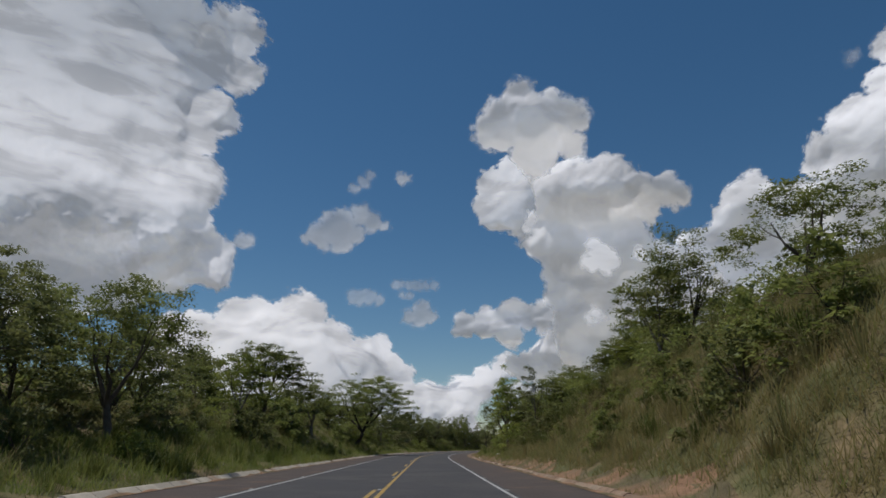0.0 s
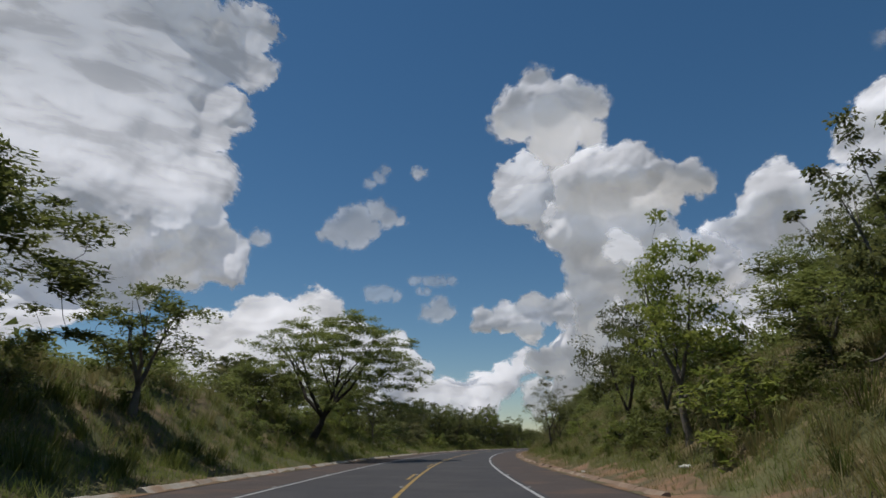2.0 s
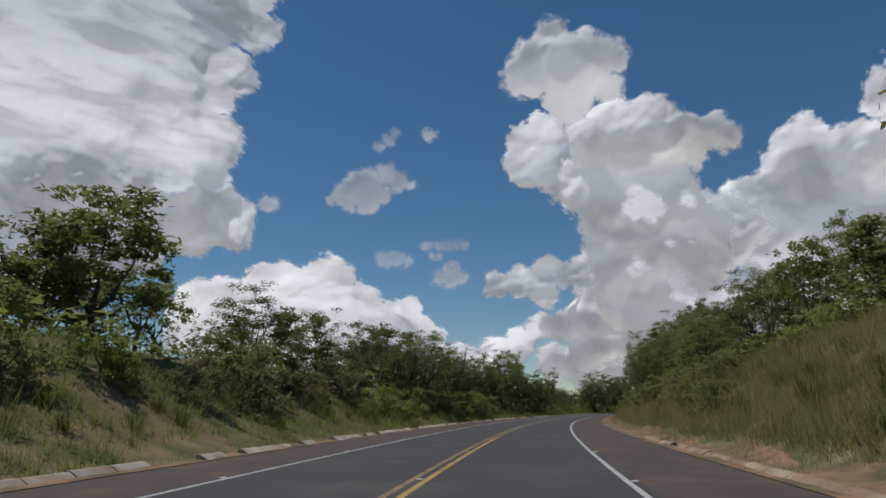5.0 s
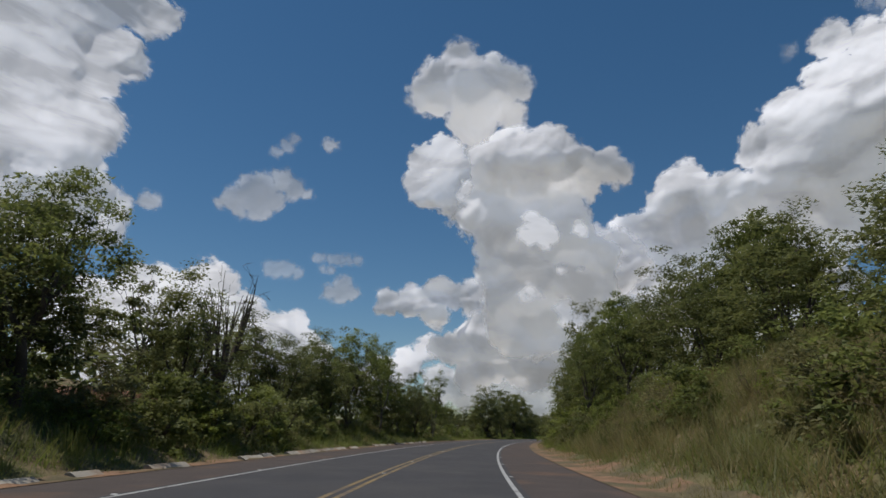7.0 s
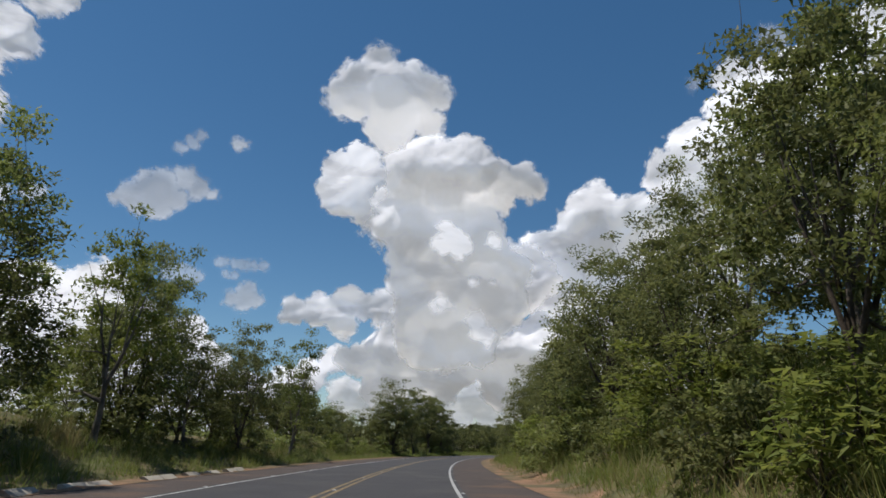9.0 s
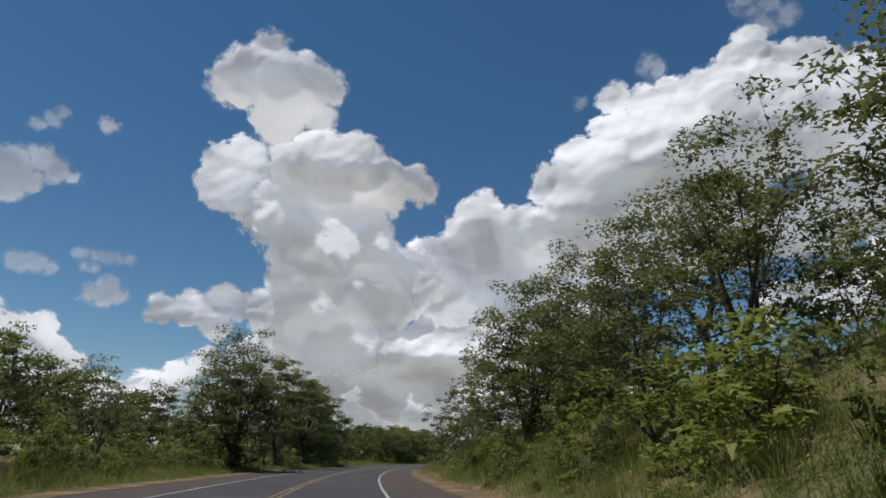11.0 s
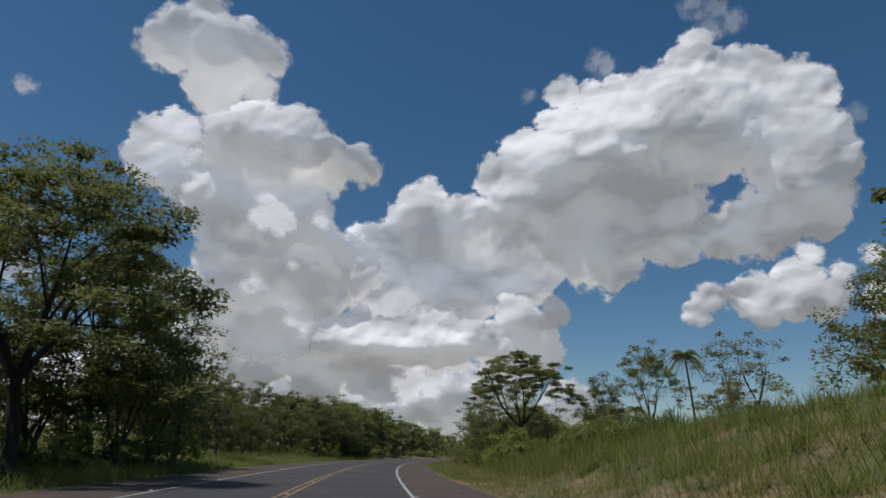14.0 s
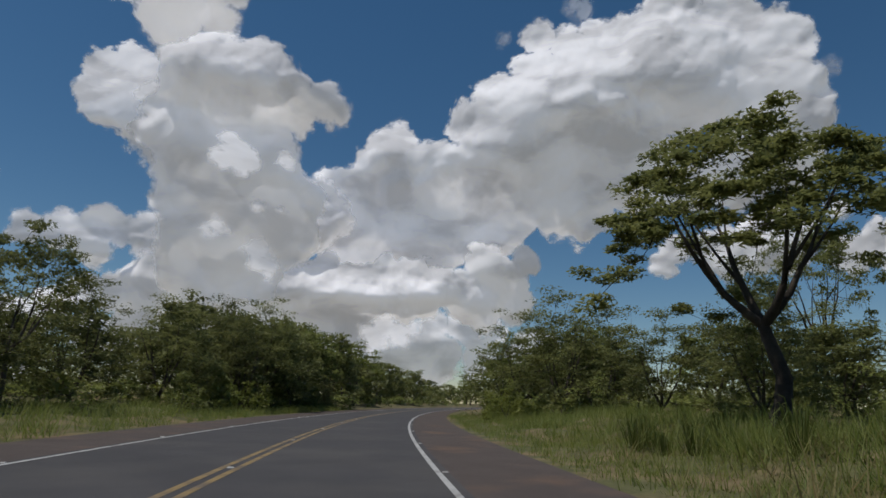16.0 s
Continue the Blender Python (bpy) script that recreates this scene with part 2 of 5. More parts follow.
S_END = 900
tagged(ribbon("road", -110, S_END, -LANE - 0.2, LANE + 0.2, 0.0, ASPHALT, 2.0, 0.1, 4), "dark grey asphalt two-lane road", "road", kind="structure")
for sg in (-1, 1):
    tagged(ribbon("road_shoulder", -110, S_END, min(sg * (LANE + 0.2), sg * 6.15), max(sg * (LANE + 0.2), sg * 6.15), -0.004, SHOULDER, 2.0, 0.1, 2),
           "reddish dusty asphalt road shoulder", "road shoulder", kind="structure")
for sg in (-1, 1):
    tagged(ribbon("edge_line", -110, S_END, sg * LANE - 0.055, sg * LANE + 0.055, 0.004, WHITE), "worn white painted road edge line", "road marking", kind="structure")
# solid yellow line for our side, dashes for the other until the no-overtaking stretch
tagged(ribbon("centre_line", -110, 150, 0.07, 0.19, 0.004, YELLOW), "solid yellow centre line on asphalt", "road marking", kind="structure")
tagged(ribbon("centre_line", 150, S_END, 0.07, 0.19, 0.004, FADED), "faded yellow centre line on asphalt", "road marking", kind="structure")
tagged(ribbon("centre_line", 118, S_END, -0.19, -0.07, 0.004, FADED), "faded yellow centre line on asphalt", "road marking", kind="structure")
for i in range(16):
    s0 = -98 + i * 14.2
    if s0 < 116:
        tagged(ribbon("centre_dash", s0, s0 + 4.4, -0.19, -0.07, 0.004, YELLOW), "yellow dashed centre line stripe on asphalt", "road marking", "centre line dashes", kind="structure")
# ---------- clouds: billowing relief 2.5 km away; puffs as (bearing left of north, elevation, radius), degrees ----------
CLOUDS = {}
CLOUDS["left_bank"] = (
    (32.5, 25.9, 9.2), (41.2, 19.3, 10.7), (34.6, 17.7, 7.5), (27.1, 19.1, 6.5), (24.5, 26.4, 4.4), (21.8, 32.3, 3.0), (18.9, 31.0, 2.1), (19.5, 34.0, 2.4),
    (22.2, 15.6, 3.6), (19.6, 14.9, 2.7), (31.2, 13.1, 5.0), (26.0, 32.8, 4.3), (32.1, 35.6, 7.6), (21.9, 21.3, 2.9), (38.4, 11.2, 6.3), (38.9, 27.8, 5.4),
    (47.2, 21.3, 9.5), (26.7, 12.8, 3.0), (20.5, 27.1, 1.8),
)
CLOUDS["low_bank"] = (
    (15.1, 9.6, 3.2), (11.5, 9.8, 3.0), (11.5, 5.9, 5.3), (8.0, 8.4, 2.3), (5.2, 7.4, 2.3), (17.1, 5.6, 5.6), (3.0, 5.8, 2.3), (2.5, 3.2, 2.9),
    (-0.7, 3.8, 2.2), (-3.4, 4.6, 2.0), (-5.4, 5.7, 1.6), (8.3, 2.2, 4.8), (-7.1, 6.9, 1.2), (19.9, 7.4, 4.1), (5.6, 4.1, 3.4), (-3.2, 2.4, 2.4),
)
CLOUDS["high_puff"] = (
    (-9.1, 30.3, 1.6), (-7.4, 27.9, 2.4), (-11.1, 27.4, 2.9), (-13.7, 28.4, 1.7), (-10.2, 25.3, 2.2), (-13.7, 25.7, 1.5), (-6.0, 27.0, 1.4), (-12.3, 29.6, 1.1),
)
CLOUDS["great_bank"] = (
    (-50.6, 19.2, 1.59), (-55.7, 21.0, 1.23),
    (-23.9, 15.5, 2.0), (-27.1, 17.8, 1.9), (-28.6, 19.8, 2.1), (-31.5, 18.2, 2.7), (-34.7, 21.6, 1.9), (-37.6, 23.5, 2.3), (-40.8, 28.6, 1.5), (-43.3, 28.1, 1.6),
    (-41.0, 25.0, 2.7), (-45.0, 25.8, 3.0), (-45.9, 28.7, 1.5), (-48.5, 27.8, 2.5), (-51.5, 28.8, 2.5), (-55.9, 27.8, 2.5), (-58.7, 26.2, 2.7), (-60.5, 26.1, 1.4),
    (-52.4, 24.6, 4.3), (-58.4, 22.1, 3.8), (-61.1, 21.0, 1.7), (-59.8, 18.1, 2.5), (-56.3, 17.6, 2.6), (-45.6, 21.5, 5.0), (-38.7, 18.8, 5.4), (-31.8, 14.3, 4.1),
    (-24.9, 13.4, 3.4),
)
CLOUDS["great_bank"] += (
    (-20.8, 13.5, 3.1), (-43.4, 16.4, 3.9), (-49.2, 16.8, 2.8), (-53.2, 16.7, 2.2), (-36.5, 14.1, 3.6), (-27.3, 12.6, 2.8), (-52.0, 31.4, 1.2), (-55.1, 29.5, 1.1),
    (-28.1, 16.3, 2.0), (-25.1, 16.2, 1.9),
)
CLOUDS["great_bank_b"] = (
    (-20.1, 12.4, 2.7), (-17.7, 14.7, 3.0), (-14.6, 16.4, 2.5), (-14.6, 12.5, 3.0), (-22.7, 13.5, 2.5), (-19.8, 11.0, 2.5), (-22.3, 15.1, 1.5), (-22.3, 14.5, 2.0),
    (-19.3, 11.3, 2.2),
)
CLOUDS["layer"] = (
    (-29.6, 7.3, 1.80), (-23.3, 10.0, 1.52), (-27.5, 6.7, 1.52),
    (-16.5, 7.6, 3.4), (-20.7, 7.7, 3.5), (-25.1, 7.5, 3.5), (-30.9, 8.5, 2.7), (-34.0, 8.2, 1.9), (-12.7, 6.8, 2.9), (-9.5, 6.9, 1.6), (-7.8, 7.0, 1.0),
    (-15.5, 5.4, 2.4), (-20.9, 5.4, 2.3), (-26.5, 5.4, 2.4), (-18.5, 10.4, 2.5), (-11.5, 8.7, 2.0), (-11.0, 5.1, 1.9), (-28.3, 9.3, 2.0), (-36.0, 10.6, 1.9),
    (-37.5, 9.0, 2.0), (-35.7, 7.5, 2.2), (-38.7, 7.4, 1.5), (-39.3, 11.0, 1.3),
)
CLOUDS["far_layer"] = (
    (-30.1, 4.3, 2.5), (-35.4, 6.1, 1.8), (-32.4, 3.4, 2.5), (-27.5, 3.3, 2.4), (-37.7, 6.0, 1.2), (-23.5, 3.6, 2.4), (-36.8, 3.7, 2.2), (-20.1, 2.9, 2.1),
    (-41.2, 3.5, 2.6), (-16.4, 2.6, 2.1), (-33.0, 6.3, 1.4), (-18.4, 4.5, 1.7), (-14.0, 3.8, 1.9), (-8.4, 4.0, 1.8), (-11.1, 3.6, 1.9),
)
CLOUDS["tongue"] = (
    (-3.7, 10.6, 1.3), (-5.8, 10.5, 1.5), (-8.3, 11.2, 1.7), (-11.0, 10.9, 1.9), (-13.3, 11.0, 1.9), (-16.1, 10.9, 2.3), (-3.0, 10.0, 0.81), (-7.4, 10.0, 1.5),
)
CLOUDS["right_low"] = (
    (-52.5, 12.4, 1.5), (-55.4, 12.2, 1.8), (-58.5, 12.6, 2.1), (-60.5, 11.7, 1.7), (-61.6, 13.5, 0.93), (-59.7, 15.1, 1.0), (-64.2, 11.1, 1.6), (-63.8, 14.5, 0.82),
    (-66.6, 11.6, 2.1), (-51.7, 11.2, 1.2), (-56.4, 10.8, 1.2),
)
CLOUDS["plume"] = (
    (-52.0, 34.2, 0.72), (-53.9, 33.7, 0.82), (-55.1, 32.6, 0.72), (-53.1, 32.4, 0.82), (-52.4, 33.4, 0.51), (-43.7, 30.9, 0.62), (-44.6, 30.5, 0.72), (-37.6, 28.5, 0.36),
    (-63.2, 24.3, 0.41),
)
CLOUDS["tower"] = (
    (-12.2, 19.6, 2.2), (-13.8, 21.8, 2.8), (-17.0, 21.8, 2.8), (-19.6, 20.6, 2.2), (-22.2, 20.9, 1.6), (-23.1, 20.6, 0.99), (-11.1, 17.5, 1.9), (-13.6, 16.9, 3.3),
    (-14.4, 13.6, 3.5), (-16.8, 16.3, 3.9), (-18.1, 12.9, 4.3), (-18.5, 18.2, 1.6), (-15.5, 9.7, 4.2), (-11.3, 22.4, 1.4),
)
CLOUDS["tower_tip"] = (
    (-7.3, 21.8, 2.8), (-8.7, 23.8, 1.7), (-5.1, 21.1, 1.0), (-9.8, 20.9, 2.5), (-10.9, 19.3, 2.7),
)
CLOUDS["wisps"] = (
    (10.03, 18.10, 0.99), (8.77, 18.66, 1.29), (7.50, 19.22, 1.29), (6.22, 20.03, 0.89), (5.14, 19.32, 0.90), (7.94, 17.71, 1.09), (9.47, 17.39, 0.69), (6.68, 18.52, 0.90), (4.08, 19.11, 0.45), (11.12, 17.53, 0.44), (2.59, 23.31, 0.50), (2.21, 23.47, 0.40), (16.67, 17.10, 0.67), (16.00, 17.26, 0.48), (0.55, 11.33, 1.10), (1.57, 11.17, 0.70), (-0.47, 11.04, 0.65), (0.25, 11.83, 0.70),)
CLOUDS["veil"] = (
    (5.56, 23.51, 0.45), (6.18, 22.89, 0.49), (7.00, 22.31, 0.45), (2.75, 13.94, 0.40), (2.18, 13.95, 0.40), (1.61, 13.96, 0.40), (1.05, 13.97, 0.40), (0.48, 13.98, 0.40), (-0.09, 13.98, 0.40), (-0.65, 13.98, 0.40), (6.81, 12.89, 0.60), (5.99, 12.81, 0.70), (5.17, 12.74, 0.65), (4.35, 12.56, 0.45), (1.60, 13.06, 0.35), (2.27, 13.05, 0.35),)
CLOUDS["tuft"] = (
    (-15.85, 16.03, 1.21), (-15.25, 17.21, 0.68), (-16.60, 15.51, 0.89), (-14.84, 15.37, 0.80), (-16.77, 16.15, 0.57), (-16.10, 14.97, 0.64), (-19.16, 16.38, 0.53), (-19.46, 15.92, 0.37),)
CLOUDS["tuft_low"] = (
    (-15.25, 11.02, 0.59), (-14.61, 10.84, 0.35), (-15.76, 10.96, 0.32), (-18.12, 9.69, 0.80), (-18.70, 8.74, 0.68), (-18.09, 8.49, 0.48), (-19.33, 12.92, 0.24), (-17.76, 13.01, 0.40), (-18.74, 7.94, 0.48),)
CLOUDS["ridge"] = (
    (-10.02, 19.95, 0.31), (-9.63, 19.48, 0.43), (-9.32, 18.95, 0.35), (-9.83, 19.68, 0.35),)
CLOUDS["low_tuft"] = (
    (-28.23, 5.44, 1.04), (-27.13, 4.89, 0.82), (-29.29, 4.97, 0.86), (-27.51, 4.23, 0.94), (-30.49, 5.52, 0.52),)
# softness of the rim, depth of the billows, how solid
CLOUD_LOOK = {"left_bank": (0.8, 1.0, 1.0), "great_bank": (0.66, 0.62, 1.0), "great_bank_b": (0.66, 0.62, 1.0), "plume": (1.1, 0.3, 0.42), "high_puff": (0.9, 0.8, 0.97), "wisps": (0.75, 0.5, 0.7),
              "veil": (0.6, 0.3, 0.45), "tongue": (0.55, 0.9, 0.95), "far_layer": (0.7, 0.6, 0.9), "layer": (0.5, 0.8, 1.0), "tuft": (0.8, 0.8, 0.6), "tuft_low": (0.9, 0.8, 0.5), "ridge": (0.5, 0.8, 0.6),
              "low_tuft": (0.9, 0.6, 0.6)}
# how far the mass leans back from the viewer (+) or out over him (-), degree for degree
CLOUD_LEAN = {"tuft": 2.0, "tuft_low": 2.0, "ridge": 2.0, "low_tuft": 1.4, "tower_tip": 0.6, "low_bank": 1.0, "right_low": 0.3, "left_bank": 1.7, "great_bank": 0.25}
# faces turned up to the sun (+) or down (-): bearing, elevation, width, height, slope
CLOUD_FACE = {}
CLOUD_FACE["tower"] = (
    (-15.8, 24.1, 3.3, 1.7, 0.8), (-17.1, 20.3, 5.0, 1.5, -0.9), (-22.5, 20.9, 1.7, 1.5, 0.4), (-12.9, 14.3, 2.9, 2.4, -0.1), (-10.1, 14.3, 1.6, 2.4, 0.2), (-15.1, 9.2, 3.3, 2.0, -0.3),)
CLOUD_FACE["tower_tip"] = (
    (-6.1, 22.6, 2.1, 2.1, 0.6), (-9.0, 24.5, 1.5, 1.7, 0.5), (-8.2, 18.9, 2.1, 1.3, -0.3),)
CLOUD_FACE["high_puff"] = (
    (-9.3, 29.5, 2.8, 1.8, 0.45), (-14.2, 26.5, 1.9, 1.9, -0.5), (-7.0, 26.1, 1.2, 1.2, -0.3),)
CLOUD_FACE["great_bank"] = (
    (-28.6, 21.1, 2.7, 1.4, 0.7), (-25.3, 19.8, 1.8, 1.3, 0.6), (-36.9, 25.0, 3.2, 2.4, 0.65), (-41.4, 28.8, 2.6, 2.2, 0.6), (-45.3, 26.9, 2.8, 2.4, 0.6), (-48.7, 28.3, 2.6, 2.2, 0.5), (-57.1, 27.2, 3.3, 2.9, 0.45), (-58.4, 20.3, 2.9, 2.5, 0.5), (-51.9, 15.4, 3.9, 1.3, 0.5), (-43.1, 16.3, 2.0, 1.8, 0.4), (-36.1, 16.8, 5.5, 2.5, -0.9), (-24.6, 11.1, 5.0, 1.6, -0.9), (-49.3, 23.1, 4.0, 3.5, -0.5), (-40.9, 21.8, 3.2, 2.7, -0.4), (-34.7, 11.5, 5.0, 1.3, -0.9), (-32.1, 14.4, 1.8, 1.1, 0.5),)
CLOUD_FACE["great_bank_b"] = (
    (-22.0, 13.2, 2.7, 1.3, 0.4), (-18.4, 13.4, 1.8, 1.3, 0.3), (-23.9, 11.1, 4.9, 1.6, -0.9),)
CLOUD_FACE["layer"] = (
    (-17.2, 8.4, 3.9, 1.1, 0.8), (-26.3, 9.0, 3.6, 0.9, 0.6), (-31.3, 9.7, 2.7, 1.1, 0.7), (-19.6, 9.9, 1.1, 1.3, 0.8), (-26.0, 6.6, 5.7, 1.1, -1.1), (-16.8, 4.2, 3.8, 0.9, -1.1), (-38.1, 9.4, 2.7, 0.9, -0.3),)
CLOUD_FACE["far_layer"] = (
    (-28.3, 5.2, 2.7, 0.9, 0.7), (-24.7, 4.1, 3.6, 0.8, 0.4), (-18.7, 3.6, 2.6, 0.7, -0.8), (-31.9, 3.7, 2.2, 0.9, -0.3),)
CLOUD_FACE["left_bank"] = (
    (18.4, 31.0, 2.1, 3.2, 0.4), (18.7, 15.5, 2.0, 1.4, 0.6), (31.0, 15.5, 11.0, 4.0, -1.75), (21.5, 27.0, 2.6, 2.6, 0.3),)
CLOUD_FACE["low_bank"] = (
    (16.1, 11.5, 2.4, 1.2, 0.5), (10.8, 11.4, 2.2, 2.0, 0.6), (5.7, 9.1, 2.0, 1.2, 0.4), (13.5, 8.2, 2.9, 0.9, -0.4),)
CLOUD_FACE["tongue"] = (
    (-8.4, 10.6, 4.7, 0.8, 0.6), (-7.0, 8.7, 5.2, 0.7, -0.9),)
# flat bases that lean out over the viewer: from and to elevation, how far
CLOUD_UNDER = {"great_bank": (12, 21, 3.5), "great_bank_b": (11, 20, 3.0), "layer": (5, 12, 2.5), "far_layer": (2, 8, 2.0), "tongue": (8, 11, 1.2), "tower": (9, 20, 0.8),
               "right_low": (9, 14, 0.8), "high_puff": (24, 29, 0.5)}
CLOUD_NEAR = {"left_bank": 3100, "low_bank": 3500, "high_puff": 2450, "tower": 2200, "tower_tip": 4300, "great_bank": 3300, "great_bank_b": 3000, "layer": 2950, "far_layer": 3600, "tongue": 2950, "right_low": 4100, "wisps": 3400, "plume": 3350, "veil": 3400, "tuft": 1800, "tuft_low": 1780, "ridge": 1880, "low_tuft": 2500}


def cloud_material():
    m = bpy.data.materials.new("cloud")
    m.use_nodes = True
    nt = m.node_tree
    nt.nodes.clear()
    N, L = nt.nodes.new, nt.links.new
    out = N("ShaderNodeOutputMaterial")
    at = N("ShaderNodeAttribute")
    at.attribute_name = "cover"
    geo = N("ShaderNodeNewGeometry")
    nz = N("ShaderNodeTexNoise")
    nz.inputs["Scale"].default_value, nz.inputs["Detail"].default_value = 0.022, 7
    nz.inputs["Roughness"].default_value = 0.62
    L(geo.outputs["Position"], nz.inputs["Vector"])
    ad = N("ShaderNodeMath")
    ad.operation = "MULTIPLY_ADD"
    ad.inputs[1].default_value, ad.inputs[2].default_value = 0.9, -0.45
    L(nz.outputs[0], ad.inputs[0])
    sm = N("ShaderNodeMath")
    sm.operation = "ADD"
    L(at.outputs["Fac"], sm.inputs[0])
    L(ad.outputs[0], sm.inputs[1])
    mr = N("ShaderNodeMapRange")
    mr.interpolation_type = "SMOOTHSTEP"
    mr.inputs[1].default_value, mr.inputs[2].default_value = 0.22, 0.62
    L(sm.outputs[0], mr.inputs[0])
    so = N("ShaderNodeAttribute")
    so.attribute_name = "solid"
    mu = N("ShaderNodeMath")
    mu.operation = "MULTIPLY"
    L(mr.outputs[0], mu.inputs[0])
    L(so.outputs["Fac"], mu.inputs[1])
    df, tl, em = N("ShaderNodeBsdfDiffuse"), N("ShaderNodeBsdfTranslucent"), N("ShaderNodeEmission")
    df.inputs[0].default_value = (0.9, 0.9, 0.9, 1)
    tl.inputs[0].default_value = (0.9, 0.9, 0.9, 1)
    # random grey mottling in the colour, painting the shading of thick and thin vapour
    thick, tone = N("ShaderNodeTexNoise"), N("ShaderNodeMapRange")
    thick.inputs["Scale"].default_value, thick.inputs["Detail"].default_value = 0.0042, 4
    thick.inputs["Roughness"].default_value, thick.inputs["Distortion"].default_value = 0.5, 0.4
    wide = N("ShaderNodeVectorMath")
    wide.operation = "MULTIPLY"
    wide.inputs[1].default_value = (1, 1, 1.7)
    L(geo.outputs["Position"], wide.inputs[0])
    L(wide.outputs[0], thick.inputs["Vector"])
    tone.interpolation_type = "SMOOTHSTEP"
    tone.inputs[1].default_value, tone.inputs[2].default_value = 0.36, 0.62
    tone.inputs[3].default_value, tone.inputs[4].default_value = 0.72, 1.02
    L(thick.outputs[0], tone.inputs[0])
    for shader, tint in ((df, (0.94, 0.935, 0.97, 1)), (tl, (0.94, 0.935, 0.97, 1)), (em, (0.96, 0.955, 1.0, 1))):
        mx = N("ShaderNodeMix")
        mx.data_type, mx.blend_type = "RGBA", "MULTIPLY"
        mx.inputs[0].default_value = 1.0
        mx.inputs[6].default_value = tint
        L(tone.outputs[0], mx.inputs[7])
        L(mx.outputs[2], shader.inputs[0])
    bp = N("ShaderNodeBump")
    bp.inputs["Strength"].default_value, bp.inputs["Distance"].default_value = 0.12, 10.0
    L(nz.outputs[0], bp.inputs["Height"])
    L(bp.outputs[0], df.inputs["Normal"])
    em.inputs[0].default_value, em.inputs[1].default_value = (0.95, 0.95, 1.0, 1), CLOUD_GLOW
    m1 = N("ShaderNodeMixShader")
    m1.inputs[0].default_value = 0.24
    L(df.outputs[0], m1.inputs[1])
    L(tl.outputs[0], m1.inputs[2])
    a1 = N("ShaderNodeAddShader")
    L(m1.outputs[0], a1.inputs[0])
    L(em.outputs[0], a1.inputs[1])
    tp = N("ShaderNodeBsdfTransparent")
    m2 = N("ShaderNodeMixShader")
    L(mu.outputs[0], m2.inputs[0])
    L(tp.outputs[0], m2.inputs[1])
    L(a1.outputs[0], m2.inputs[2])
    L(m2.outputs[0], out.inputs[0])
    return m


# added emission that stands in for sunlight scattered inside the clouds
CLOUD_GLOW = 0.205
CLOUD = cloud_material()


def blur(a, n):
    for _ in range(n):
        for ax in (0, 1):
            p = np.concatenate([a.take([0], ax), a, a.take([-1], ax)], ax)
            m = a.shape[ax]
            a = (p.take(range(0, m), ax) + 2 * p.take(range(1, m + 1), ax) + p.take(range(2, m + 2), ax)) / 4
    return a


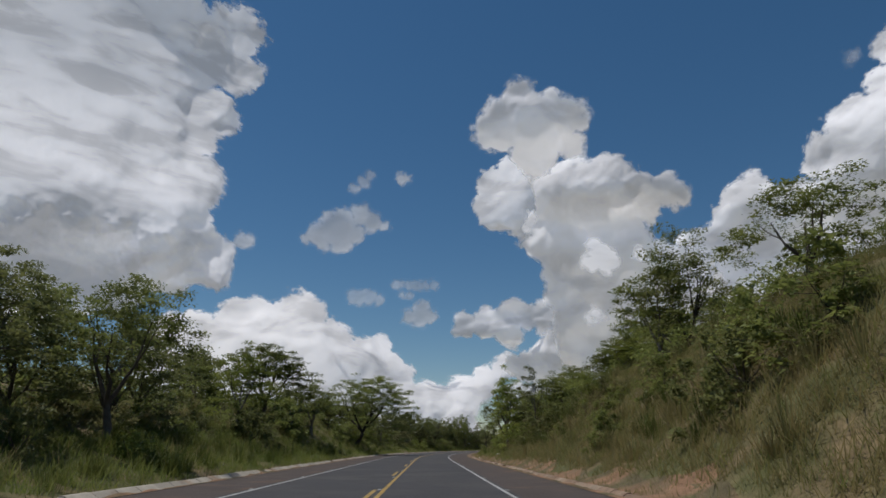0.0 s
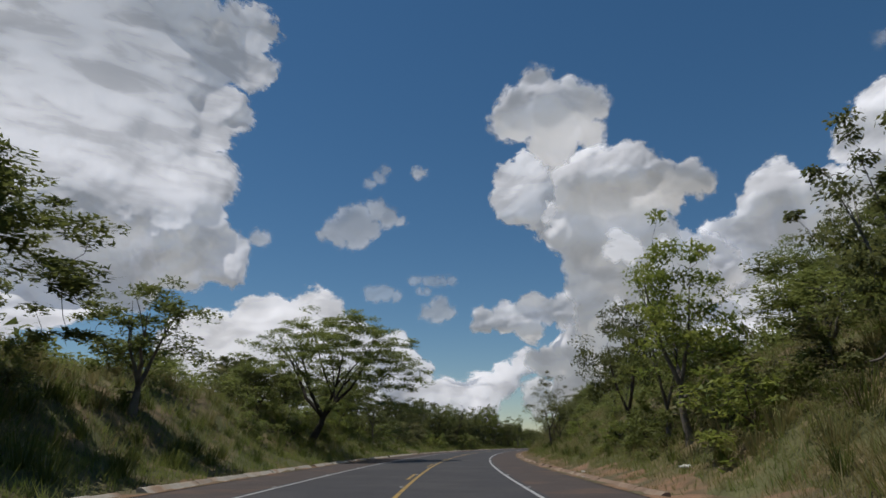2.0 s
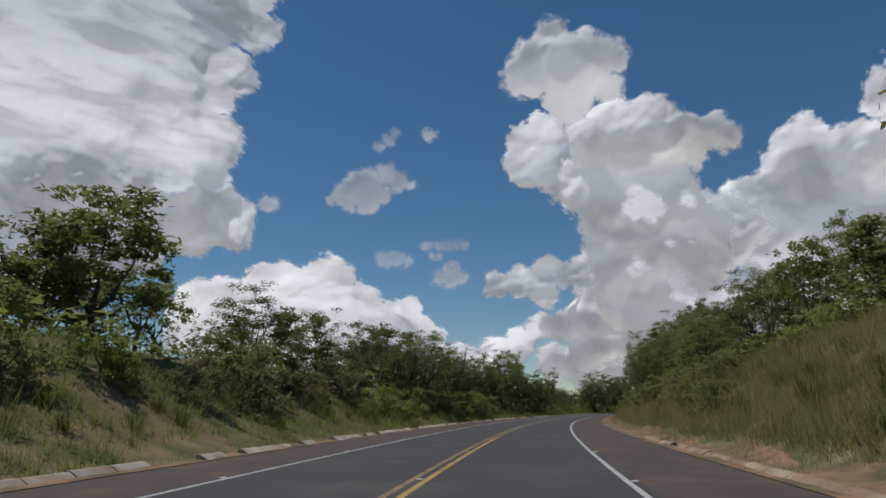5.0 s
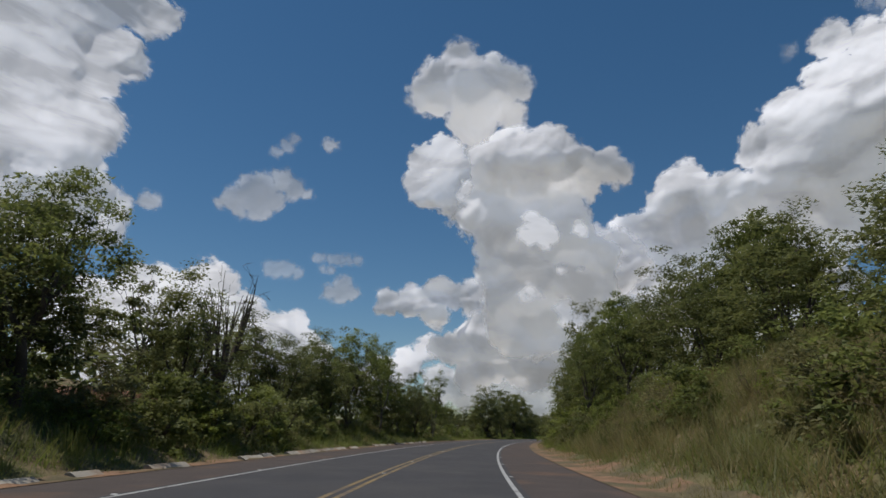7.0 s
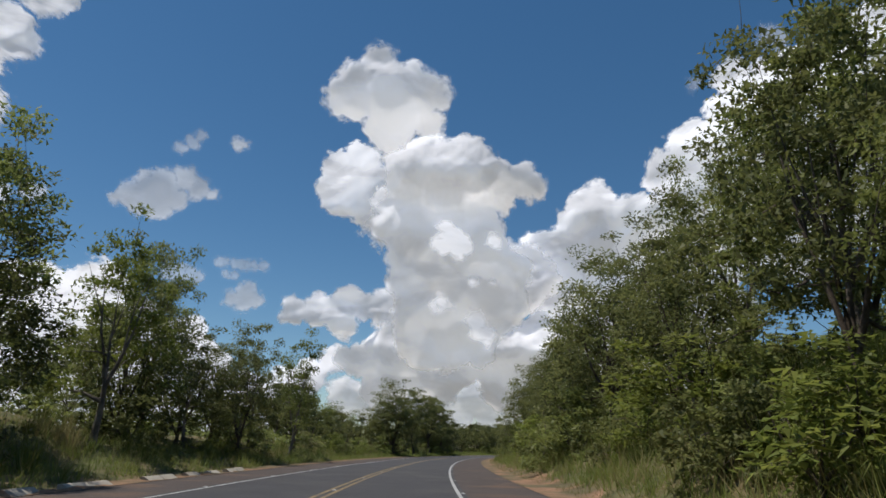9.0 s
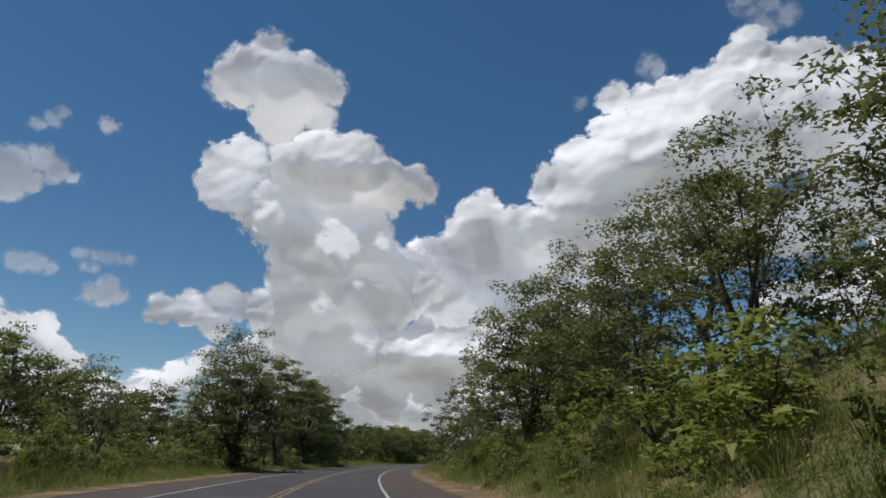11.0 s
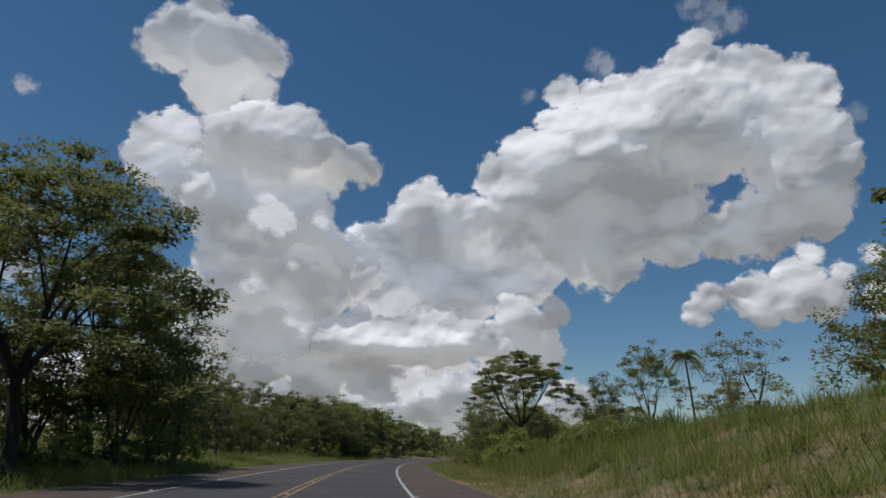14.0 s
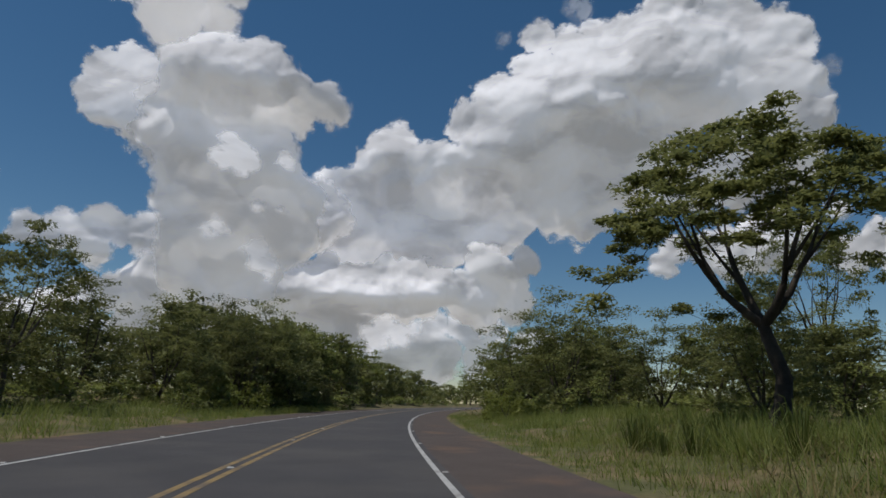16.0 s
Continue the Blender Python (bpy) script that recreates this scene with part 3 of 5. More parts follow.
def make_cloud(key, puffs, step=0.14):
    soft, deep, solid = CLOUD_LOOK.get(key, (0.62, 1.0, 1.0))
    dist = CLOUD_NEAR[key]
    p = np.array(puffs)
    m = 1.6
    az = np.arange((p[:, 0] - p[:, 2] / np.cos(np.radians(p[:, 1]))).min() - m, (p[:, 0] + p[:, 2] / np.cos(np.radians(p[:, 1]))).max() + m, step)
    el = np.arange(max((p[:, 1] - p[:, 2]).min() - m, 0.2), (p[:, 1] + p[:, 2]).max() + m, step)
    A, B = np.meshgrid(az, el, indexing="ij")
    q = A * np.cos(np.radians(B))
    k = (hash_of(key) % 97) * 3.1
    wa = 0.55 * fbm(q * 0.28 + k, B * 0.28, 3) + 0.26 * fbm(q * 0.95 + k, B * 0.95, 4, 0.6)
    wb = 0.55 * fbm(q * 0.28 + k + 40, B * 0.28 + 11, 3) + 0.26 * fbm(q * 0.95 + k + 70, B * 0.95 + 5, 4, 0.6)
    sa, sb = 0.5 * fbm(q * 0.3 + k, B * 0.3, 2), 0.5 * fbm(q * 0.3 + k + 40, B * 0.3 + 11, 2)
    cover = np.full(A.shape, -9.0)
    high = np.zeros(A.shape)
    r_ = np.random.RandomState(int(k * 10) % 1000)
    for a0, e0, r in puffs:
        warp = min(1.0, r / 2.2)
        d = np.hypot((A - a0) * math.cos(radians(e0)) + wa * warp, B - e0 + wb * warp)
        cover = np.maximum(cover, (r - d))
        d = np.hypot((A - a0) * math.cos(radians(e0)) + sa * warp, B - e0 + sb * warp)
        high = np.maximum(high, np.sqrt(np.clip(r * r - d * d, 0, None)))
    base = 0.85 * blur(high, 8)
    high = base.copy()
    # smaller puffs bulging out of the large ones, then smaller ones again
    for share, least, most, many, bulge in ((0.5, 0.8, 3.0, 4, 0.45), (0.2, 0.3, 0.9, 12, 0.34)):
        for a0, e0, r in puffs:
            for _ in range(int(3 + many * r)):
                g, t_ = r_.rand() * 6.283, r * math.sqrt(r_.rand()) * 1.02
                ea, ee = a0 + t_ * math.cos(g) / math.cos(radians(e0)), e0 + t_ * math.sin(g)
                rr = max(least, min(most, r * share * (0.6 + 0.8 * r_.rand())))
                i0, i1 = np.searchsorted(az, (ea - 2 * rr, ea + 2 * rr))
                j0, j1 = np.searchsorted(el, (ee - 1.5 * rr, ee + 1.5 * rr))
                if i1 - i0 < 2 or j1 - j0 < 2:
                    continue
                w = np.s_[i0:i1, j0:j1]
                d = np.hypot((A[w] - ea) * math.cos(radians(ee)) + 0.6 * wa[w] * min(1, rr), B[w] - ee + 0.6 * wb[w] * min(1, rr))
                c = base[min((i0 + i1) // 2, len(az) - 1), min((j0 + j1) // 2, len(el) - 1)]
                high[w] = np.maximum(high[w], np.where(d < rr, 0.95 * c + deep * bulge * np.sqrt(np.clip(rr * rr - d * d, 0, None)), 0))
        high = blur(high, 5)
        base = high.copy()
    fl = fbm(q * 0.16 + k, B * 0.22 + 3, 2, 0.5)
    high = high + deep * np.clip(cover / 1.5, 0, 1) * 0.5 * fl
    high = high - CLOUD_LEAN.get(key, 0.0) * (B - el.mean())
    for a0, e0, wide, tall, slope in CLOUD_FACE.get(key, ()):
        u_, v_ = (A - a0) * math.cos(radians(e0)) + 0.5 * wa, B - e0 + 0.5 * wb
        if slope > 0:
            high = high - 1.05 * slope * 1.2 * tall * np.tanh(v_ / (1.2 * tall)) * np.exp(-0.5 * (u_ / wide) ** 2 - 0.5 * (v_ / (2.4 * tall)) ** 2)
        else:
            high = high - 1.05 * slope * v_ * np.exp(-0.5 * (u_ / wide) ** 2 - 0.5 * (v_ / tall) ** 2)
    if key in CLOUD_UNDER:
        e_lo, e_hi, amount = CLOUD_UNDER[key]
        t_ = np.clip((B + 0.8 * sa - e_lo) / (e_hi - e_lo), 0, 1)
        high = high + amount * (t_ - 0.35 * t_ * t_)
    rim = np.clip(0.5 + (cover - 0.2 * min(1.0, p[:, 2].mean())) / (2 * soft), 0, 1)
    rad = dist - high * (math.pi / 180) * dist * 0.9
    ar, er = np.radians(A), np.radians(B)
    v = np.stack([-np.sin(ar) * np.cos(er) * rad, np.cos(ar) * np.cos(er) * rad, np.sin(er) * rad], -1).reshape(-1, 3)
    f = grid_faces(len(az), len(el))
    keep = (rim.ravel()[f] > 0.02).any(1)
    f = f[keep]
    used = np.unique(f)
    idx = np.zeros(len(v), int)
    idx[used] = np.arange(len(used))
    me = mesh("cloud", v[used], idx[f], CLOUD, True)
    for nm, val in (("cover", rim.ravel()[used]), ("solid", np.full(len(used), solid))):
        at = me.attributes.new(nm, "FLOAT", "POINT")
        at.data.foreach_set("value", val.astype(np.float32))
    return me


def hash_of(text):
    return sum((i + 3) * ord(c) for i, c in enumerate(text))


CLOUD_SAY = {"left_bank": "towering white cumulus cloud with grey base", "tower": "tall white cumulus tower cloud in blue sky", "high_puff": "detached white puffy cloud above the tower",
             "plume": "torn white wisps rising off the cumulus", "wisps": "small thin white wispy clouds in blue sky", "veil": "faint thin streaks of white cloud", "great_bank": "huge white cumulus bank with grey underside",
             "great_bank_b": "white cumulus shoulder joined to the great bank", "low_bank": "bright white cumulus bank low over trees", "layer": "grey white layered clouds under the cumulus",
             "far_layer": "distant pale grey cloud layer near horizon", "tongue": "low white tongue of cloud drifting sideways", "right_low": "broken white cumulus low over the hill",
             "tower_tip": "bright sunlit lobe of the cumulus tower", "tuft": "bright sunlit tuft on the cumulus tower", "tuft_low": "small bright tufts below the cumulus tower", "ridge": "bright ridge on the cumulus lobe",
             "low_tuft": "bright tufts of cloud low over trees"}
for key, puffs in CLOUDS.items():
    tagged(new("cloud", make_cloud(key, puffs)), CLOUD_SAY[key], "cloud", "clouds in the sky", kind="structure")
# ---------- trees ----------
def tube(path, radii, sides=6):
    """Vertices and faces of a bent tapering limb."""
    path, radii = np.asarray(path, float), np.asarray(radii, float)
    n = len(path)
    tang = np.gradient(path, axis=0)
    tang /= np.linalg.norm(tang, axis=1)[:, None] + 1e-9
    ref = np.where(abs(tang[:, 2:3]) > 0.9, np.array([[1.0, 0, 0]]), np.array([[0, 0, 1.0]]))
    u = np.cross(tang, ref)
    u /= np.linalg.norm(u, axis=1)[:, None] + 1e-9
    w = np.cross(tang, u)
    ang = np.linspace(0, 2 * math.pi, sides, endpoint=False)
    v = path[:, None] + radii[:, None, None] * (np.cos(ang)[None, :, None] * u[:, None] + np.sin(ang)[None, :, None] * w[:, None])
    f = [(i * sides + j, i * sides + (j + 1) % sides, (i + 1) * sides + (j + 1) % sides, (i + 1) * sides + j) for i in range(n - 1) for j in range(sides)]
    return v.reshape(-1, 3), np.array(f)


def join(parts):
    vs, fs, o = [], [], 0
    for v, f in parts:
        vs.append(v)
        fs.append(f + o)
        o += len(v)
    return np.concatenate(vs), np.concatenate(fs)


def leaves(rs, centres, spread, count, length, width, droop=0.3, flat=0.7, small=False):
    """Leaves strewn round each centre in flattened pads, fuller above than below; each leaf is a kite or, small, a triangle."""
    c = np.repeat(centres, count, axis=0)
    n = len(c)
    off = rs.normal(size=(n, 3))
    off /= np.linalg.norm(off, axis=1)[:, None] + 1e-9
    off *= (rs.rand(n, 1) ** 0.5) * np.repeat(np.broadcast_to(spread, (len(centres),)), count)[:, None]
    off[:, 2] = np.where(rs.rand(n) < 0.45, abs(off[:, 2]), off[:, 2]) * flat
    p = c + off
    d = off / (np.linalg.norm(off, axis=1)[:, None] + 1e-9) + rs.normal(size=(n, 3)) * 0.9
    d[:, 2] = 0.45 * d[:, 2] - droop
    d /= np.linalg.norm(d, axis=1)[:, None] + 1e-9
    side = np.cross(d, rs.normal(size=(n, 3)) * 0.45 + np.array([0, 0, 1.0]))
    side /= np.linalg.norm(side, axis=1)[:, None] + 1e-9
    L = length * (0.6 + 0.8 * rs.rand(n, 1))
    W = width * (0.6 + 0.8 * rs.rand(n, 1))
    if small:
        v = np.stack([p - d * L * 0.5 - side * W * 0.5, p - d * L * 0.5 + side * W * 0.5, p + d * L * 0.5], 1)
        return v.reshape(-1, 3), np.arange(3 * n).reshape(n, 3)
    v = np.stack([p - d * L * 0.5, p - side * W * 0.5 + d * L * 0.05, p + d * L * 0.5, p + side * W * 0.5 + d * L * 0.05], 1)
    return v.reshape(-1, 3), np.arange(4 * n).reshape(n, 4)


def tree_meshes(seed, height, spread, trunk_h, trunk_r, stems=2, clusters=70, per=60, leaf=(0.28, 0.11), cluster_r=0.75, top=0.45, bark=None, foliage=None,
                lean=0.0, crown_h=0.5, hollow=0.45, flat=0.7, droop=0.3, lump=1.0, forks=0, small=False):
    """A trunk mesh and a crown mesh. spread: crown radius; top: how far the crown's dome reaches down (0 umbrella, 1 to the trunk)."""
    rs = np.random.RandomState(seed)
    z0 = height * (1 - crown_h)
    # cluster centres in a lumpy dome
    pts = []
    lobes = rs.rand(7) * 6.28
    while len(pts) < clusters:
        a, r = rs.rand() * 6.283, math.sqrt(rs.rand())
        rim = 1 + lump * (0.22 * math.sin(2 * a + lobes[0]) + 0.15 * math.sin(3 * a + lobes[1]) + 0.1 * math.sin(5 * a + lobes[2]))
        dome = math.sqrt(max(0, 1 - r * r))
        lo = hollow * dome
        u = lo + (1.0 - lo) * rs.rand() if dome > lo else dome
        z = z0 + (height - z0) * min(u, dome) * (1 + 0.12 * lump * math.sin(4 * a + lobes[3])) - (height - z0) * top * r * r * rs.rand()
        pts.append((math.cos(a) * r * spread * rim + lean * (z / height), math.sin(a) * r * spread * rim, z))
    pts = np.array(pts)
    order = np.argsort(np.hypot(pts[:, 0] - lean * 0.5, pts[:, 1]) + 0.4 * abs(pts[:, 2] - trunk_h))
    # the trunk and its stems
    limbs, nodes, radii = [], [], []
    tz = np.linspace(0, trunk_h, 5)
    tp = np.stack([lean * 0.25 * (tz / trunk_h) + 0.12 * trunk_r * 8 * np.sin(tz * 1.3 + seed), 0.1 * np.sin(tz * 1.7 + seed * 2), tz - 0.25 * (tz == 0)], 1)
    tr = trunk_r * (1.25 - 0.5 * tz / trunk_h)
    tr[0] *= 1.35
    limbs.append(tube(tp, tr, 8))
    for p_, r_ in zip(tp[2:], tr[2:]):
        nodes.append(p_)
        radii.append(r_)
    for s_ in range(stems):
        a = 6.283 * (s_ + 0.3 * rs.rand()) / stems + seed
        reach = spread * (0.3 + 0.2 * rs.rand())
        end = tp[-1] + np.array([math.cos(a) * reach + lean * 0.3, math.sin(a) * reach, (height - trunk_h) * (0.45 + 0.2 * rs.rand())])
        q = np.linspace(0, 1, 7)[:, None]
        mid = tp[-1] * (1 - q) + end * q + np.sin(q * 3.14) * np.array([[math.cos(a) * 0.12 * reach, math.sin(a) * 0.12 * reach, -0.06 * reach]]) + rs.normal(size=(7, 3)) * 0.05 * spread / 4 * np.sin(q * 3.14)
        rr = trunk_r * 0.68 * (1 - 0.84 * q[:, 0])
        limbs.append(tube(mid, rr, 6))
        for p_, r_ in zip(mid[1:], rr[1:]):
            nodes.append(p_)
            radii.append(r_)
        for fork in range(forks):
            i0 = 2 + (fork + s_) % 3
            a2 = a + (0.75 if fork % 2 else -0.75) * (0.6 + 0.7 * rs.rand())
            far = mid[i0] + np.array([math.cos(a2) * spread * 0.36, math.sin(a2) * spread * 0.36, (height - mid[i0][2]) * (0.4 + 0.3 * rs.rand())])
            q2 = np.linspace(0, 1, 5)[:, None]
            arm = mid[i0] * (1 - q2) + far * q2 + np.sin(q2 * 3.14) * (rs.normal(size=(1, 3)) * 0.05 * spread / 2)
            r2 = rr[i0] * 0.72 * (1 - 0.8 * q2[:, 0])
            limbs.append(tube(arm, r2, 5))
            for p_, r_ in zip(arm[1:], r2[1:]):
                nodes.append(p_)
                radii.append(r_)
    stray = []
    for i in order:
        e = pts[i]
        nd = np.array(nodes)
        d = np.linalg.norm(nd - e, axis=1) + 0.8 * np.clip(nd[:, 2] - e[2], 0, None)
        j = int(np.argmin(d))
        L_ = np.linalg.norm(nd[j] - e)
        if L_ < 0.25:
            continue
        if L_ > 0.24 * height and height > 5:
            stray.append(i)
            continue
        q = np.linspace(0, 1, 2 if small and L_ < 0.8 else 5 if L_ > 1.6 else 3)[:, None]
        pth = nd[j] * (1 - q) + e * q + np.sin(q * 3.14) * (rs.normal(size=(1, 3)) * 0.1 * L_ + np.array([[0, 0, -0.06 * L_]]))
        r0 = max(radii[j] * 0.62, 0.012 * height / 6)
        rr = r0 + (max(0.22 * r0, 0.006) - r0) * q[:, 0]
        limbs.append(tube(pth, rr, 3))
        for p_, r_ in zip(pth[1:], rr[1:]):
            nodes.append(p_)
            radii.append(r_)
    tv, tf = join(limbs)
    trunk = mesh("trunk", tv, tf, bark or BARK, True)
    pts = np.delete(pts, stray, 0)
    sz = cluster_r * (0.6 + 0.7 * rs.rand(len(pts)))
    lv, lf = leaves(rs, pts, sz, per, leaf[0], leaf[1], droop, flat, small)
    return trunk, mesh("crown", lv, lf, foliage or LEAF)


KINDS = {}


def kind(name, label, category, build, part_names=("trunk", "crown"), base="tree"):
    KINDS[name] = (label, category, build, part_names, base)


LIB = {}


def plant(name, s, lat, height, width=None, turn=None, sink=0.0, label=None, group="", tilt=0.0):
    """Stand a plant of a kind on the ground at that place, at that height and crown width."""
    lab, cat, build, part_names, base = KINDS[name]
    if name not in LIB:
        LIB[name] = build()
    meshes, h0, w0 = LIB[name]
    x, y = along(s, lat)
    z = float(ground_z(s, lat))
    k = height / h0
    kw = (width / w0) if width else k
    root = new(base)
    root.empty_display_size = 0.3
    rz = PLANT_RS.rand() * 6.283 if turn is None else radians(turn) + heading(s)
    root.matrix_basis = Matrix.LocRotScale((float(x), float(y), z - 0.05 - sink), Euler((tilt * (PLANT_RS.rand() - 0.5), tilt * (PLANT_RS.rand() - 0.5), rz)), (kw, kw, k))
    for nm, me in zip(part_names, meshes):
        child(new(nm, me), root)
    return tagged(root, label or lab, cat, group)


PLANT_RS = np.random.RandomState(11)

kind("hero", "large spreading roadside tree with feathery green crown", "tree",
     lambda: (tree_meshes(5, 11.5, 7.6, 2.4, 0.27, 5, 400, 120, (0.2, 0.1), 0.8, 0.8, DARK_BARK, LEAF, 1.5, 0.64, 0.55, 0.42, 0.15, 0.5, 3, True), 11.5, 14.5))
kind("final", "tall umbrella shaped tree with open dark limbs", "tree",
     lambda: (tree_meshes(12, 11.5, 5.6, 3.6, 0.24, 4, 190, 150, (0.22, 0.12), 0.72, 0.42, DARK_BARK, LEAF_DARK, -0.3, 0.62, 0.6, 0.42, 0.1, 0.5, 2, True), 11.5, 11.2))
kind("dome", "broad dome shaped green tree with many fine limbs", "tree",
     lambda: (tree_meshes(15, 8.0, 4.4, 1.5, 0.17, 6, 260, 80, (0.22, 0.12), 0.72, 0.85, BARK, LEAF, 0.1, 0.78, 0.5, 0.5, 0.1, 0.4, 2, True), 8.0, 8.6))
kind("shade", "wide dark green shade tree with layered crown", "tree",
     lambda: (tree_meshes(17, 11.0, 5.6, 3.2, 0.22, 5, 230, 140, (0.2, 0.11), 0.9, 0.6, DARK_BARK, LEAF_DARK, 0.6, 0.64, 0.5, 0.4, 0.1, 0.8, 2, True), 11.0, 11.2))
kind("full", "dense dark green tree leafy down to the ground", "tree",
     lambda: (tree_meshes(29, 9.0, 3.7, 1.0, 0.17, 4, 150, 84, (0.2, 0.125), 0.95, 1.0, BARK, LEAF_DARK, 0.1, 0.9, 0.3, 0.5, 0.1, 1.1, 1, True), 9.0, 7.4))
kind("spread_a", "broad crowned green tree with forked dark trunk", "tree",
     lambda: (tree_meshes(7, 8.0, 4.2, 2.0, 0.22, 3, 92, 92, (0.19, 0.12), 0.85, 0.6, BARK, LEAF, 0.3, 0.66, 0.4, 0.45, 0.1, 1.0, 1, True), 8.0, 8.4))
kind("spread_b", "wide flat topped green tree on bent trunk", "tree",
     lambda: (tree_meshes(19, 8.0, 4.6, 2.4, 0.16, 5, 120, 90, (0.18, 0.11), 0.75, 0.5, BARK, LEAF_DARK, 0.5, 0.55, 0.6, 0.38, 0.1, 0.7, 1, True), 8.0, 9.2))
kind("round_a", "dense dark green rounded tree", "tree",
     lambda: (tree_meshes(23, 7.0, 3.0, 1.2, 0.17, 3, 90, 90, (0.19, 0.12), 0.85, 1.0, BARK, LEAF_DARK, 0.0, 0.8, 0.4, 0.5, 0.1, 1.0, 0, True), 7.0, 6.0))
kind("round_b", "leafy mid green rounded tree", "tree",
     lambda: (tree_meshes(31, 7.0, 2.8, 1.3, 0.15, 3, 80, 88, (0.19, 0.12), 0.78, 0.9, PALE_BARK, LEAF, 0.2, 0.78, 0.3, 0.5, 0.1, 1.1, 1, True), 7.0, 5.6))
kind("open_a", "thin open tree with large drooping leaf clusters", "tree",
     lambda: (tree_meshes(43, 7.5, 2.6, 2.2, 0.12, 3, 50, 105, (0.2, 0.1), 0.6, 0.8, PALE_BARK, LEAF_DARK, 0.3, 0.72, 0.3, 0.6, 0.55, 1.2, 2), 7.5, 5.2))
kind("bunched", "open tree with long bare limbs and separate leaf bunches", "tree",
     lambda: (tree_meshes(45, 9.0, 3.2, 2.8, 0.085, 3, 24, 190, (0.24, 0.13), 0.72, 0.6, PALE_BARK, LEAF_DARK, -0.4, 0.62, 0.45, 0.7, 0.45, 1.2, 1), 9.0, 6.4))
kind("open_b", "slender pale barked tree with sparse leaves", "tree",
     lambda: (tree_meshes(47, 7.5, 2.3, 2.4, 0.10, 3, 44, 60, (0.2, 0.1), 0.6, 0.9, PALE_BARK, LEAF_OLIVE, 0.5, 0.7, 0.2, 0.5, 0.2, 1.2, 1), 7.5, 4.6))
kind("bright", "bright yellow green leafy tree", "tree",
     lambda: (tree_meshes(53, 7.0, 2.8, 1.8, 0.15, 3, 74, 90, (0.18, 0.115), 0.76, 0.7, PALE_BARK, LEAF_BRIGHT, 0.2, 0.72, 0.35, 0.45, 0.1, 1.1, 1, True), 7.0, 5.6))
kind("twiggy", "half bare tree with fine dark twigs", "tree",
     lambda: (tree_meshes(59, 7.0, 2.4, 2.0, 0.13, 3, 150, 9, (0.2, 0.09), 0.5, 0.6, BARK, LEAF_DARK, 0.2, 0.7, 0.1), 7.0, 4.8))
kind("bare", "dead leafless tree with upright grey branches", "dead tree",
     lambda: ((tree_meshes(61, 7.0, 2.6, 1.0, 0.2, 7, 110, 1, (0.05, 0.02), 0.2, 0.3, BARK, LEAF_OLIVE, 0.1, 0.7, 0.1, 0.7, 0.3, 1.0, 3)[0],), 7.0, 3.6), ("trunk",))
kind("shrub_a", "leafy green roadside shrub", "shrub",
     lambda: (tree_meshes(67, 2.2, 1.4, 0.25, 0.05, 4, 30, 62, (0.17, 0.105), 0.48, 1.0, BARK, LEAF, 0.0, 0.95, 0.1, 0.7, 0.3, 1.0, 0, True), 2.2, 2.8), ("stem", "foliage"), "shrub")
kind("shrub_b", "dark dense roadside shrub", "shrub",
     lambda: (tree_meshes(71, 2.0, 1.5, 0.2, 0.05, 4, 30, 62, (0.17, 0.105), 0.48, 1.0, BARK, LEAF_DARK, 0.0, 0.95, 0.1, 0.7, 0.3, 1.0, 0, True), 2.0, 3.0), ("stem", "foliage"), "shrub")
kind("shrub_c", "olive green straggly shrub", "shrub",
     lambda: (tree_meshes(73, 2.4, 1.3, 0.3, 0.045, 5, 30, 60, (0.17, 0.08), 0.5, 1.0, PALE_BARK, LEAF_OLIVE, 0.0, 0.95, 0.1, 0.7, 0.3, 1.0, 0, True), 2.4, 2.6), ("stem", "foliage"), "shrub")
kind("shrub_d", "bright green bushy shrub", "shrub",
     lambda: (tree_meshes(79, 2.2, 1.4, 0.25, 0.05, 4, 30, 62, (0.18, 0.095), 0.5, 1.0, BARK, LEAF_BRIGHT, 0.0, 0.95, 0.1, 0.7, 0.3, 1.0, 0, True), 2.2, 2.8), ("stem", "foliage"), "shrub")


kind("far_round", "dense green tree in the roadside woods", "tree",
     lambda: (tree_meshes(83, 8.0, 3.6, 1.4, 0.16, 3, 88, 50, (0.36, 0.25), 1.0, 1.0, BARK, LEAF_DARK, 0.0, 0.8, 0.5, 0.5, 0.1, 0.8, 0, True), 8.0, 7.2))
kind("far_spread", "broad green tree in the roadside woods", "tree",
     lambda: (tree_meshes(89, 8.0, 4.2, 2.0, 0.18, 3, 84, 44, (0.34, 0.22), 0.95, 0.8, BARK, LEAF, 0.3, 0.7, 0.5, 0.45, 0.1, 0.9, 0, True), 8.0, 8.4))


